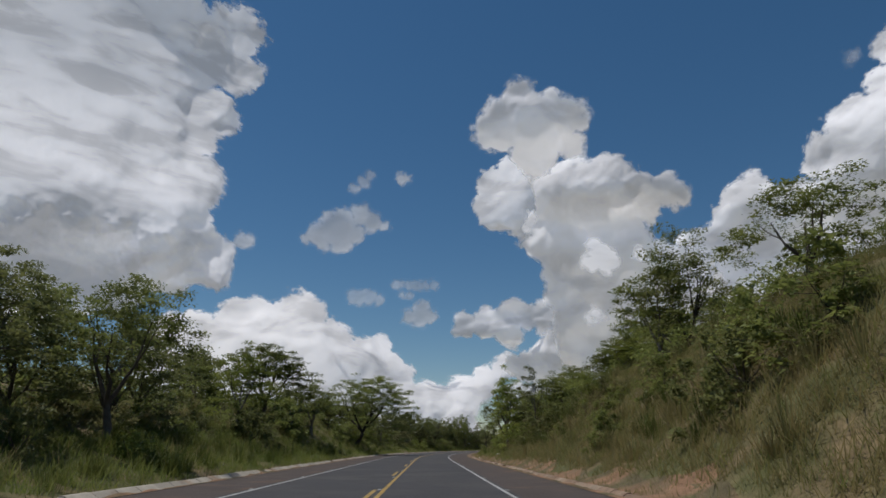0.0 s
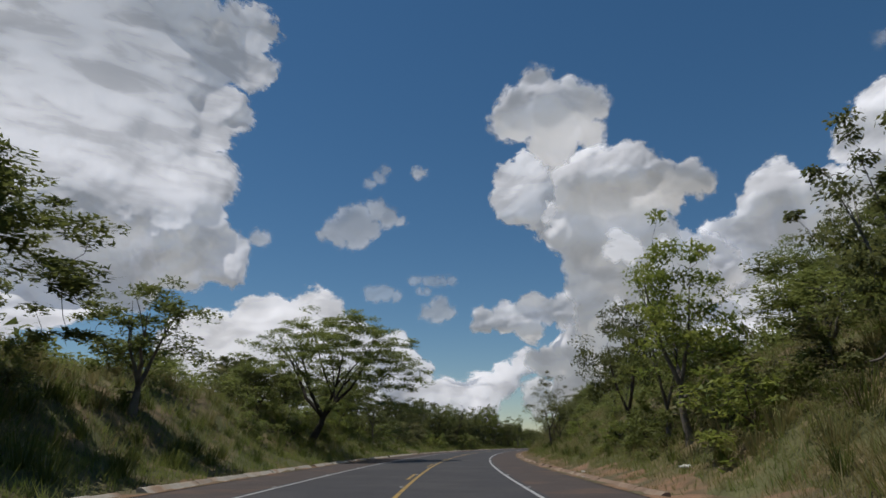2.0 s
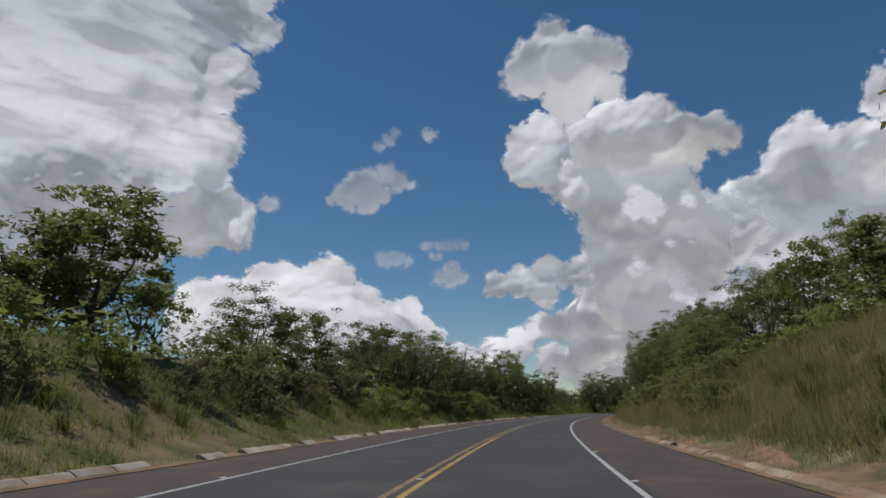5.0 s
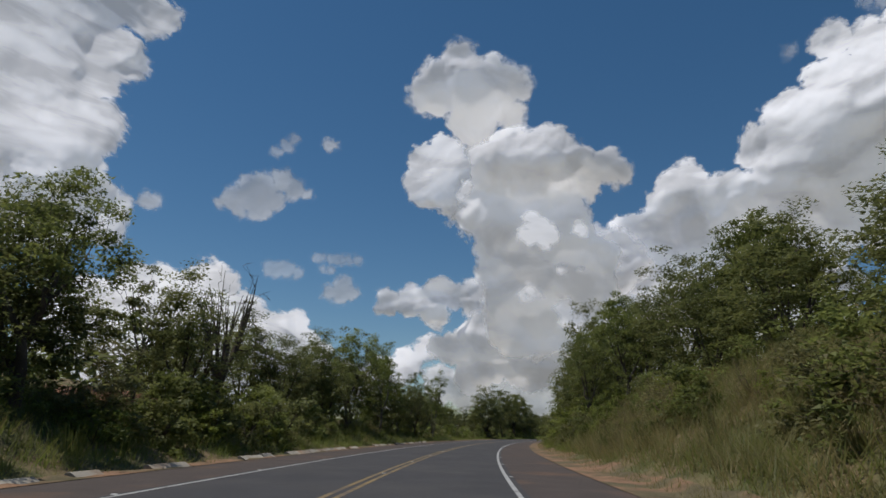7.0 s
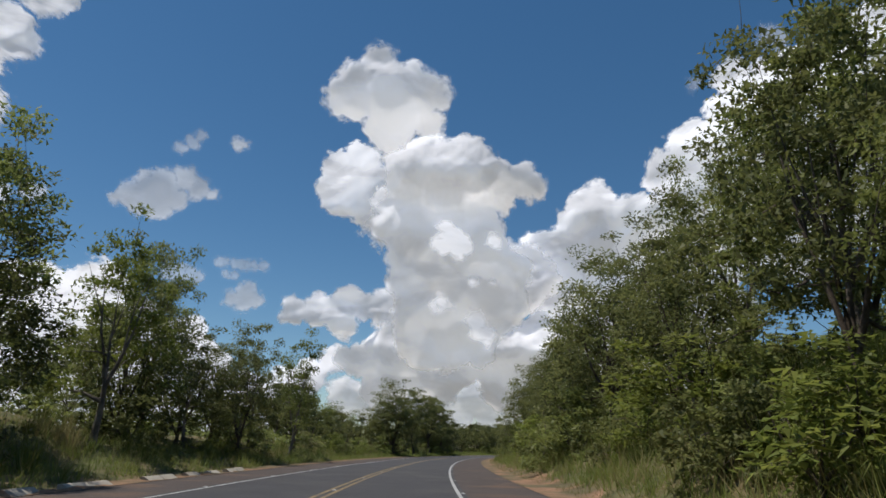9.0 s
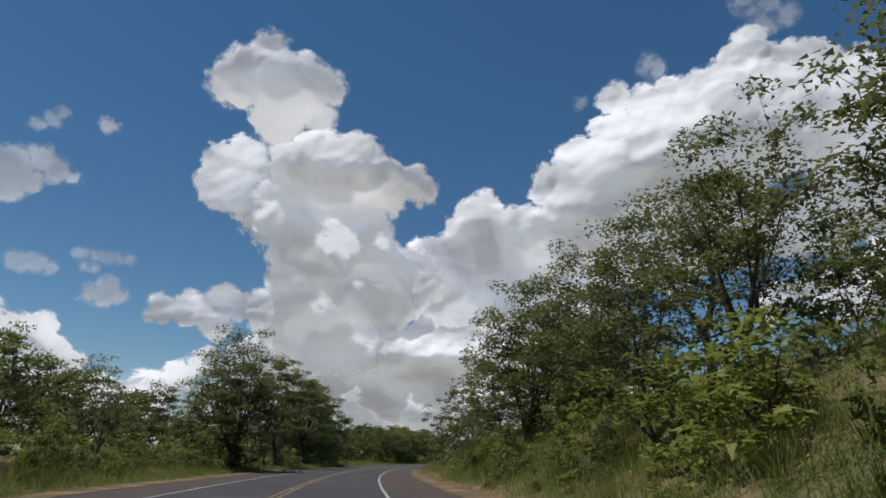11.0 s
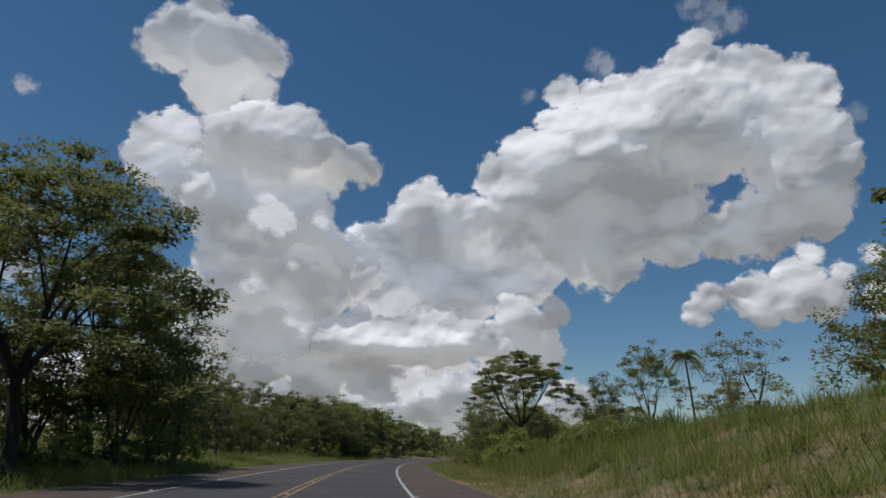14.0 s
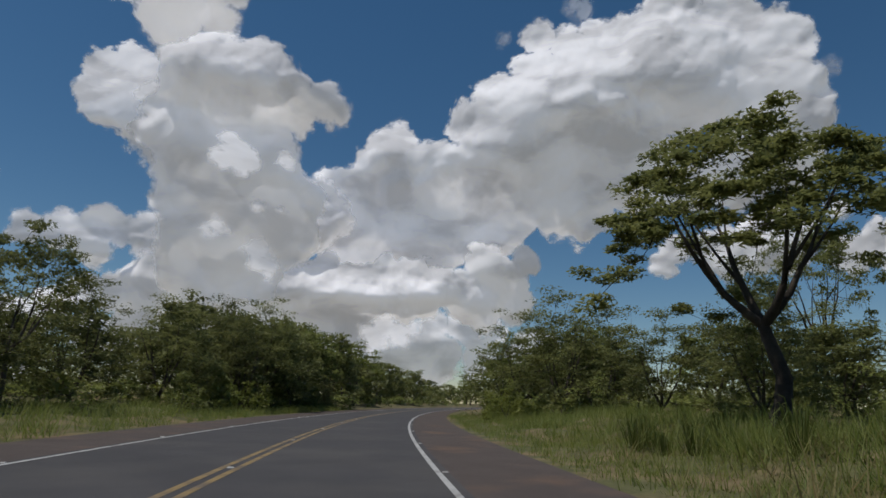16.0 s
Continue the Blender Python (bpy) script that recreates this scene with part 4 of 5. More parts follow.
def palm_meshes():
    rs = np.random.RandomState(5)
    z = np.linspace(0, 8.6, 9)
    t = tube(np.stack([0.05 * z + 0.02 * z * z * 0.3, 0 * z, z - 0.2 * (z == 0)], 1), 0.17 - 0.006 * z, 8)
    top = np.array([0.05 * 8.6 + 0.006 * 8.6 * 8.6, 0, 8.6])
    stems, lv = [t], []
    for i in range(34):
        a = i * 2.4
        up = 1.3 - 1.7 * (i / 34)
        q = np.linspace(0, 1, 9)[:, None]
        L = 2.3 + 0.5 * rs.rand()
        out = np.array([math.cos(a), math.sin(a), 0])
        rib = top + out * L * q * (0.75 if up > 0.4 else 1.0) + np.array([0, 0, 1.0]) * (up * q * 1.3 - 1.5 * q * q)
        stems.append(tube(rib, np.linspace(0.03, 0.008, 9), 3))
        side = np.array([-math.sin(a), math.cos(a), 0])
        for m in np.linspace(0.12, 1.0, 26):
            p = np.array([np.interp(m, q[:, 0], rib[:, k]) for k in range(3)])
            for sg in (-1, 1):
                ln = 0.55 * (1 - 0.6 * abs(m - 0.4))
                d = sg * side * 0.75 + out * 0.45 + np.array([0, 0, -0.45 + 0.2 * rs.rand()])
                e = p + d * ln
                w = out * 0.05
                lv.append([p - w, p + w, e + w * 0.3, e - w * 0.3])
    tv, tf = join(stems)
    v = np.array(lv).reshape(-1, 3)
    return mesh("trunk", tv, tf, PALE_BARK, True), mesh("fronds", v, np.arange(len(v)).reshape(-1, 4), LEAF)


kind("palm", "tall slender palm tree with drooping fronds", "palm tree", lambda: (palm_meshes(), 9.2, 5.0), ("trunk", "fronds"), "palm_tree")

# single trees that can be told apart: kind, metres along, metres right of the middle, top above the road, crown width
def stand(*rows_):
    """Single trees."""
    for k_, s_, l_, top_, w_ in rows_:
        plant(k_, s_, l_, max(2.0, top_ - float(ground_z(s_, l_))), w_, 0 if k_ == "hero" else None)


stand(
    ("hero", 100, -10.2, 11.7, 15.0), ("dome", 66, -15.0, 11.3, 11.0), ("bright", 48.5, -12.5, 8.3, 5.0), ("spread_a", 27, -11.6, 8.3, 6.2), ("spread_a", 36, -15.8, 10.6, 7.0),
    ("round_b", 75.5, -12.0, 9.0, 6.0), ("spread_b", 26, -17, 9.0, 7.0), ("round_b", 55, -18, 8.0, 6.0), ("round_b", 83, -16, 7.0, 5.0),
    ("round_a", 98, -14.4, 7.2, 6.0), ("open_b", 112, -31, 10.0, 5.0), ("round_b", 106, -27, 9.4, 5.0), ("open_b", 118, -27, 10.0, 5.0),
    ("bright", 101, -24, 8.5, 5.0), ("round_a", 121.5, -13.4, 9.7, 6.8))
stand(
    ("round_b", 113, -13.2, 5.8, 4.0), ("bright", 118, -12.5, 6.8, 4.2), ("open_a", 127.5, -10.9, 7.6, 4.6), ("twiggy", 131, -14, 7.6, 4.0),
    ("round_a", 21, -13.5, 7.5, 5.0), ("round_b", 36, 14.3, 12.0, 5.5), ("full", 35, 15.6, 13.5, 6.0), ("open_a", 62, 11.3, 9.0, 4.0),
    ("spread_a", 25.5, 17.3, 12.3, 6.8), ("round_a", 82, 10.4, 8.9, 4.8), ("round_b", 77, 10.8, 8.2, 4.6), ("bright", 72, 9.9, 9.4, 4.8),
    ("spread_b", 101, 34, 20.5, 6.0), ("round_a", 98, 38, 20.5, 6.0))
stand(
    ("round_a", 116, 16.2, 11.2, 4.8), ("round_b", 121, 18.0, 11.4, 5.0), ("twiggy", 112, 9.3, 6.6, 3.4), ("open_b", 129, 10.7, 10.4, 4.4),
    ("round_a", 116, 10.5, 5.6, 4.2), ("open_b", 57, 22, 14.0, 4.6), ("round_b", 70, 24, 15.5, 6.0), ("round_a", 82, 27, 16.0, 6.5),
    ("spread_a", 88, 32, 19.0, 6.5), ("bright", 52, 17, 10.2, 4.6), ("full", 194, -21, 11.4, 6.5), ("full", 190, -14, 8.6, 5.0),
    ("open_a", 198, -13.5, 9.4, 4.6), ("full", 198, -11.4, 8.8, 5.8))
stand(
    ("bare", 204.5, -12.2, 11.8, 4.0), ("full", 214, -15, 10.0, 5.5), ("spread_a", 232.5, -12.0, 11.5, 7.0), ("full", 224, -11.4, 8.2, 5.0),
    ("spread_a", 230, -20.5, 11.0, 6.0), ("spread_a", 241, -19.5, 11.6, 6.0), ("bright", 243, -10.8, 10.6, 4.8), ("bright", 238, -13, 8.6, 5.0),
    ("full", 248, -12.5, 9.0, 5.0), ("spread_a", 256, -15.0, 13.8, 6.4), ("open_a", 252, -10.8, 7.6, 4.0), ("round_b", 269, -9.2, 11.0, 4.4), ("open_a", 264, -11.0, 10.4, 4.0),
    ("full", 258, -9.8, 8.9, 4.8), ("full", 255, -12.4, 8.0, 6.0))
stand(
    ("full", 262, -13.0, 8.2, 6.0), ("open_b", 262, -11, 8.8, 4.0), ("round_a", 275, -10.5, 8.2, 4.4), ("round_a", 290, -15.0, 8.2, 6.0),
    ("round_b", 298, -15, 8.0, 5.5), ("twiggy", 302, -11.5, 5.2, 3.6), ("round_a", 309, -15.5, 7.6, 6.0), ("full", 185, -16, 9.4, 5.5),
    ("full", 182, -12.2, 8.8, 5.6), ("spread_a", 187.5, -11.6, 9.8, 6.6), ("full", 189, -13.0, 9.0, 5.6), ("open_a", 172, -13.5, 8.8, 4.6), ("full", 164, -14, 8.4, 5.0),
    ("full", 156, -15, 8.8, 5.5), ("full", 215.5, 17, 14.4, 7.6))
stand(
    ("spread_a", 231, 28, 21.6, 8.0), ("spread_b", 243, 33, 24.0, 9.0), ("spread_a", 224, 11.0, 10.0, 4.6), ("full", 229, 11.4, 13.4, 5.2),
    ("spread_a", 221, 13.8, 11.6, 6.0), ("full", 222, 15.5, 12.8, 5.5), ("dome", 234, 15.0, 15.2, 8.0), ("full", 204, 15.0, 10.6, 6.2),
    ("full", 197, 16.5, 11.4, 6.6), ("dome", 206, 19.0, 14.6, 7.5), ("full", 251, 12.0, 12.4, 7.0), ("spread_a", 251, 19.5, 18.6, 8.0),
    ("full", 244, 13.4, 13.4, 6.6), ("full", 239, 12.0, 9.6, 4.6))
stand(
    ("full", 259, 16.5, 15.6, 8.0), ("full", 267, 13.0, 12.2, 6.8), ("full", 274, 15.5, 13.6, 7.5), ("full", 187, 17, 11.0, 6.5),
    ("full", 178, 15, 9.5, 6.0), ("full", 168, 17, 10.5, 6.5), ("spread_a", 195, 26, 17.0, 8.0), ("spread_a", 195, 32, 22.0, 8.0),
    ("full", 282, 14.0, 12.5, 6.8), ("spread_a", 290, 17, 14.0, 7.5), ("full", 303.5, 12.3, 12.4, 8.0), ("full", 302, 13.0, 12.2, 7.6), ("full", 314, 15.0, 9.2, 6.5),
    ("round_b", 320, 19.5, 10.6, 7.5), ("bunched", 312.5, 12.2, 10.2, 7.0))
stand(
    ("open_a", 329, 9.2, 7.4, 4.6), ("open_a", 322, 9.3, 5.6, 4.0), ("open_a", 331, 12.0, 9.4, 4.0), ("round_b", 349, 20.5, 10.5, 6.0),
    ("open_a", 346, 13.9, 9.4, 4.4), ("round_a", 336, 25, 12.0, 8.0), ("round_b", 345, 30, 13.0, 8.0), ("round_a", 355, 30, 11.5, 8.0),
    ("round_a", 366, 30, 10.0, 6.0), ("open_b", 378, 25.5, 10.2, 4.6), ("open_b", 372, 24, 9.0, 4.0), ("round_b", 389, 30.0, 8.0, 5.0),
    ("full", 321.5, -9.2, 12.0, 9.2), ("full", 323.2, -9.6, 11.0, 8.4), ("round_a", 327, -11.5, 8.4, 6.0))
stand(
    ("round_a", 317, -13.5, 7.0, 5.0), ("shade", 341, -9.4, 12.2, 10.5), ("round_a", 345, -11.5, 7.4, 5.0), ("shade", 361, -10.4, 12.2, 12.8),
    ("round_a", 357, -12.5, 6.2, 5.0), ("twiggy", 376, -9.2, 9.6, 4.6), ("shade", 371, -12.0, 13.0, 9.0), ("full", 370, -10.2, 8.8, 6.6),
    ("full", 377, -11.0, 8.4, 7.0), ("round_a", 366, -12.5, 7.4, 6.0), ("spread_b", 391, -11.0, 6.8, 5.0), ("round_a", 373, -9.8, 6.6, 4.8),
    ("round_a", 366, -12.0, 7.0, 5.0), ("spread_b", 392, -20, 8.6, 7.0))
stand(
    ("spread_b", 413.5, -14.2, 8.6, 7.0), ("full", 404, -17, 9.0, 7.0), ("full", 409, -18, 7.6, 6.0), ("spread_a", 400, -15, 8.8, 6.0),
    ("full", 417, -17.5, 8.0, 7.0), ("full", 396, -17, 7.4, 6.0), ("full", 409, -13.5, 5.2, 5.0), ("full", 424, -16.8, 8.2, 7.5),
    ("full", 431, -14.2, 8.4, 7.5), ("full", 420, -22, 6.0, 6.0), ("full", 440, -12.5, 9.6, 8.5), ("full", 445, -11.0, 10.0, 9.0),
    ("full", 437, -10.5, 7.6, 6.0), ("round_a", 452, -10.0, 8.6, 7.0))
stand(
    ("spread_b", 405, -24, 9.0, 7.0), ("full", 400, -19, 6.4, 5.0), ("final", 406, 16.2, 12.3, 12.6), ("full", 412, 19, 6.6, 6.0),
    ("spread_b", 443, 40, 19.0, 12.0), ("round_a", 438, 31, 14.5, 7.0), ("palm", 430, 43, 16.8, 5.5), ("full", 436, 15, 10.4, 9.0),
    ("full", 442, 20, 10.2, 9.0), ("full", 448, 13.5, 10.4, 9.0), ("full", 430, 21, 8.4, 7.5), ("palm", 455, 36, 10.0, 5.0),
    ("palm", 462, 42, 11.0, 5.0), ("full", 424, 30, 8.0, 7.5))

stand(
    ("round_b", 58, 13.5, 7.6, 5.0), ("spread_a", 63, 15.5, 8.6, 5.6), ("round_a", 68, 17, 9.6, 5.4), ("round_b", 73, 15.5, 8.8, 5.0), ("spread_a", 79, 19.5, 11.0, 6.0),
    ("round_a", 54.5, 17, 9.4, 5.0), ("spread_a", 50, 20.5, 12.0, 6.4), ("round_b", 56, 22, 12.6, 6.0), ("bright", 46.5, 15.5, 8.0, 4.4), ("round_b", 66.5, 12.3, 6.6, 4.2),
    ("spread_b", 71, 33, 17.5, 7.0), ("open_b", 62, 27, 15.0, 5.0), ("round_a", 90, 15.5, 8.6, 5.0), ("round_b", 96, 18.5, 9.6, 5.4))
stand(
    ("dome", 345, 28, 15.0, 9.5), ("round_a", 352, 27, 13.5, 8.0), ("dome", 358, 30, 14.6, 8.5), ("round_a", 364, 29, 13.6, 8.0), ("round_a", 371, 32, 13.0, 7.5))
stand(
    ("full", 237, -12.5, 11.2, 6.0), ("full", 233, -14.5, 11.4, 6.5), ("full", 250, -12.8, 11.8, 5.5), ("round_a", 105, -16.5, 8.6, 6.0), ("full", 33, -14.5, 7.8, 6.0), ("full", 41, -16.5, 8.4, 6.0), ("full", 27, -15.5, 7.4, 6.0), ("full", 226, -13.5, 9.6, 5.6),
    ("full", 256, 13.5, 13.0, 6.6), ("full", 264, 19, 16.0, 8.0), ("full", 290, 14.0, 12.0, 6.8), ("full", 310, 18.5, 11.5, 7.5), ("full", 296, 13.5, 12.2, 6.8), ("full", 238, 18, 15.5, 7.5),
    ("full", 222, 18.6, 14.8, 7.6), ("full", 222, -14.8, 9.2, 6.4), ("full", 206.5, -14.6, 9.0, 5.6), ("full", 215, -12.4, 7.8, 5.4))

# woods that close the view: further trees along both sides
rs = np.random.RandomState(21)
def woods(*rows_):
    """Trees strewn: from, to, nearest, furthest, how many, lowest, highest."""
    for a_, b_, l0, l1, n_, h0_, h1_ in rows_:
        for i in range(n_):
            k_ = ("far_round", "far_spread", "far_round", "far_round")[rs.randint(4)]
            h_ = h0_ + (h1_ - h0_) * rs.rand()
            plant(k_, a_ + (b_ - a_) * (i + rs.rand()) / n_, l0 + (l1 - l0) * rs.rand(), h_, h_ * (0.75 + 0.35 * rs.rand()), group="roadside woods")


woods(
    (-10, 90, -40, -20, 11, 5, 8), (20, 110, 26, 48, 16, 4, 6), (120, 160, -34, -15, 12, 4.5, 7),
    (130, 300, -42, -17, 21, 6, 9), (125, 170, 14, 30, 12, 4.5, 7), (170, 330, 22, 44, 16, 6, 9),
    (300, 345, -34, -18, 9, 6, 8), (380, 470, -55, -28, 14, 7, 9.5))
woods(
    (446, 474, -22, -10.0, 16, 9.0, 11.0), (440, 490, -34, -20, 6, 8, 9.5), (470, 560, -30, -10, 16, 10.0, 12.5),
    (450, 520, 12, 34, 22, 8, 11), (520, 640, 11, 36, 8, 8, 11), (560, 700, -34, -11, 8, 9, 11.5),
    (380, 460, 46, 70, 8, 7, 9), (425, 470, 24, 50, 8, 5.5, 7))

def bushes(*rows_):
    """Shrubs strewn in the same way."""
    for a_, b_, l0, l1, n_, h0_, h1_ in rows_:
        for i in range(n_):
            s_ = a_ + (b_ - a_) * (i + rs.rand()) / n_
            k_ = ("shrub_a", "shrub_d", "shrub_c", "shrub_a", "shrub_d", "shrub_b")[rs.randint(6)]
            h_ = h0_ + (h1_ - h0_) * rs.rand()
            l_ = l0 + (l1 - l0) * rs.rand()
            if abs(l_) > 13.2:
                # further back the bushes merge into a thicket
                THICKET.extend((s_ + rs.normal() * 0.4 * h_, l_ + rs.normal() * 0.4 * h_, h_ * (0.3 + 0.5 * rs.rand())) for _ in range(5))
                continue
            plant(k_, s_, l_, h_, h_ * (1.0 + 0.5 * rs.rand()), group="roadside shrubs")

THICKET = []

bushes(
    (0, 100, -20, -11, 24, 1.2, 3.0), (30, 100, 9.4, 13, 26, 0.8, 1.7), (2, 60, 9.4, 19, 56, 0.8, 2.6), (55, 85, 10, 15, 10, 1.2, 3.0),
    (85, 130, 9.5, 20, 16, 0.8, 2.4), (100, 150, -16, -10.5, 22, 1.0, 3.0), (150, 222, -13, -9.0, 40, 1.2, 3.0),
    (215, 310, -16, -11.2, 30, 1.5, 3.4), (150, 196, 10, 17, 16, 1.0, 2.4))
bushes(
    (192, 215, 13, 18, 10, 1.2, 2.6), (215, 300, 8.8, 12.5, 34, 1.2, 3.4), (212, 232, 8.6, 14, 12, 0.8, 2.4),
    (300, 325, 9.5, 15, 6, 1.0, 2.4), (312, 350, -13, -9.0, 14, 1.5, 3.2), (292, 312, -12.5, -9.2, 10, 1.0, 2.2),
    (350, 380, -14, -9.0, 12, 1.5, 3.6), (340, 400, 14, 26, 12, 1.0, 2.5))
bushes(
    (188, 207, -10.6, -8.3, 10, 1.5, 2.8), (6, 70, -13.1, -9.6, 26, 0.8, 2.2), (150, 215, 9.6, 13.1, 18, 0.9, 2.2),
    (366, 384, 10.5, 14.5, 9, 1.4, 2.6), (385, 430, -28, -18, 14, 1.5, 3.0), (400, 450, 14, 36, 16, 1.5, 3.2),
    (424, 470, -13, -9, 16, 2, 3.6), (436, 480, 10.5, 14, 14, 2, 3.6))

kind("dry_shrub", "dry brown twiggy bush on the bank", "shrub",
     lambda: (tree_meshes(101, 1.8, 1.5, 0.15, 0.03, 7, 150, 4, (0.14, 0.03), 0.35, 0.9, DRY_TWIG, STRAW, 0.0, 0.95, 0.1), 1.8, 3.0), ("stem", "foliage"), "shrub")
for s_, l_, h_, w_ in ((12, 10.2, 1.2, 2.2), (17, 12.0, 1.5, 2.6), (23, 11.0, 1.4, 2.4), (31, 12.4, 1.6, 2.8), (40, 11.2, 1.4, 2.4), (196, 10.4, 1.8, 2.8), (199, 11.6, 2.2, 3.4), (201.5, 10.0, 1.7, 2.8), (203.5, 12.2, 2.4, 3.6), (206, 10.8, 2.0, 3.0), (208.5, 12.6, 2.2, 3.2), (211, 10.2, 1.6, 2.6), (57, 11.0, 1.6, 2.6), (63, 10.6, 1.4, 2.4), (9, 13.5, 1.5, 2.6), (14.5, 14.5, 1.6, 2.8), (20, 13.8, 1.5, 2.6), (26, 13.2, 1.5, 2.8), (28, 15.5, 1.6, 3.0), (35, 14.0, 1.4, 2.6), (37, 11.5, 1.3, 2.4), (44, 12.6, 1.4, 2.6), (172, 11.0, 1.6, 2.8), (176, 13.0, 1.8, 3.0), (180, 10.6, 1.5, 2.6), (184, 12.4, 1.8, 3.0), (189, 11.4, 1.7, 2.8), (94, 10.8, 1.3, 2.4), (100, 11.6, 1.4, 2.6)):
    plant("dry_shrub", s_, l_, h_, w_, group="roadside shrubs")

plant("shrub_b", 383.5, 9.6, 2.3, 2.2, group="roadside shrubs")

# the belt of woods that closes the plain, too far off to count
r = np.random.RandomState(31)
s_ = np.concatenate([300 + 700 * r.rand(1200), 480 + 420 * r.rand(600)])
l_ = np.where(r.rand(1800) < 0.5, -1, 1) * np.concatenate([34 + 110 * r.rand(1200), 9.5 + 26 * r.rand(600)])
x_, y_ = along(s_, l_)
v_, f_ = leaves(r, np.stack([x_, y_, ground_z(s_, l_) + 0.5 + 6.5 * r.rand(1800) ** 0.8], 1), 2.0, 30, 1.1, 0.75, 0.1, 0.7, True)
tagged(new("far_woods", mesh("far_woods", v_, f_, LEAF_DARK)), "belt of dark green woods across the plain", "woods", kind="stuff")

# low growth under the woods, too dense to count
r = np.random.RandomState(77)
cs = []
for a_, b_, l0, l1, n_ in ((0, 130, -45, -16, 260), (20, 130, 20, 46, 260), (130, 320, -42, -13, 420), (130, 330, 14, 44, 420), (310, 400, -40, -16, 200), (330, 420, 24, 60, 160), (400, 480, -60, -14, 260), (430, 520, 12, 50, 260), (470, 620, -36, -10, 260), (520, 640, 11, 36, 160)):
    s_, l_ = a_ + (b_ - a_) * r.rand(n_), l0 + (l1 - l0) * r.rand(n_)
    x_, y_ = along(s_, l_)
    cs.append(np.stack([x_, y_, ground_z(s_, l_) + 0.3 + 1.1 * r.rand(n_)], 1))
cs = np.concatenate(cs)
v_, f_ = leaves(r, cs, 0.8 + 0.7 * r.rand(len(cs)), 34, 0.5, 0.3, 0.2, 0.75, True)
tagged(new("undergrowth", mesh("undergrowth", v_, f_, LEAF)), "tangled green undergrowth beneath the roadside trees", "undergrowth", kind="stuff")

th_ = np.array(THICKET)
x_, y_ = along(th_[:, 0], th_[:, 1])
v_, f_ = leaves(r, np.stack([x_, y_, ground_z(th_[:, 0], th_[:, 1]) + th_[:, 2]], 1), 0.7, 60, 0.19, 0.115, 0.2, 0.75, True)
tagged(new("thicket", mesh("thicket", v_, f_, LEAF)), "tangled thicket of leafy bushes on the banks", "thicket", kind="stuff")
# ---------- grass ----------
def grass(name, label, bands, mat, seed):
    """Blades strewn over bands: from, to, nearest, furthest (metres right of the middle), blades a square metre, height."""
    r = np.random.RandomState(seed)
    P, H = [], []
    for a_, b_, l0, l1, dens, h in bands:
        n = int((b_ - a_) * abs(l1 - l0) * dens * 1.35)
        tuft = max(1, n // 9)
        ts, tl = a_ + (b_ - a_) * r.rand(tuft), l0 + (l1 - l0) * r.rand(tuft)
        keep = fbm(ts * 0.25 + seed, tl * 0.25, 3) > -1.0
        ts, tl = ts[keep], tl[keep]
        s = np.repeat(ts, 9) + r.normal(size=len(ts) * 9) * 0.16
        la = np.repeat(tl, 9) + r.normal(size=len(ts) * 9) * 0.16
        x, y = along(s, la)
        hh = h * (0.55 + 0.75 * np.repeat(r.rand(len(ts)), 9)) * (0.7 + 0.5 * r.rand(len(s)))
        P.append(np.stack([x, y, ground_z(s, la) - 0.04], 1))
        H.append(hh)
    P, H = np.concatenate(P), np.concatenate(H)
    n = len(P)
    a = r.rand(n) * 6.283
    d = np.stack([np.cos(a), np.sin(a), 0 * a], 1)
    sd = np.stack([-np.sin(a), np.cos(a), 0 * a], 1)
    lean = (0.25 + 0.75 * r.rand(n))[:, None] * H[:, None]
    w = (0.008 + 0.01 * r.rand(n))[:, None] * (0.7 + 0.5 * H[:, None])
    up = np.array([[0, 0, 1.0]])
    t_ = P + d * lean + up * H[:, None] * (0.95 - 0.35 * r.rand(n)[:, None])
    v = np.stack([P + sd * w, t_, P - sd * w], 1).reshape(-1, 3)
    f = np.arange(3 * n).reshape(n, 3)
    return tagged(new(name, mesh(name, v, f, mat)), label, "grass", kind="stuff")


grass("grass", "lush green verge grass beside the road", (
        (-2, 60, -12.5, -7.4, 60, 0.6), (60, 150, -11.5, -7.3, 46, 0.55), (150, 330, -13, -7.4, 46, 0.6), (330, 400, -14, -6.6, 55, 0.6), (400, 470, -16, -6.4, 24, 0.75),
        (50, 150, 7.9, 13, 44, 0.42), (130, 215, 8.0, 13, 22, 0.4), (210, 310, 7.8, 12, 36, 0.7), (300, 345, 8.0, 22, 40, 0.75), (345, 400, 6.5, 9.6, 60, 0.3),
        (345, 400, 9.4, 22, 46, 0.85), (400, 450, 6.5, 9.6, 40, 0.35),)
    + (
        (400, 450, 9.4, 22, 26, 0.9), (195, 300, 9, 17, 22, 0.8), (130, 240, 8, 18, 20, 0.6), (364, 388, 9.2, 15, 50, 1.35), (-2, 60, 8.4, 20, 16, 0.5),
        (108, 150, -19, -11, 34, 0.7), (378, 402, 7.5, 13, 40, 0.32), (0, 130, -22, -11, 16, 0.8), (20, 130, 12, 26, 9, 0.8),), GRASS, 3)
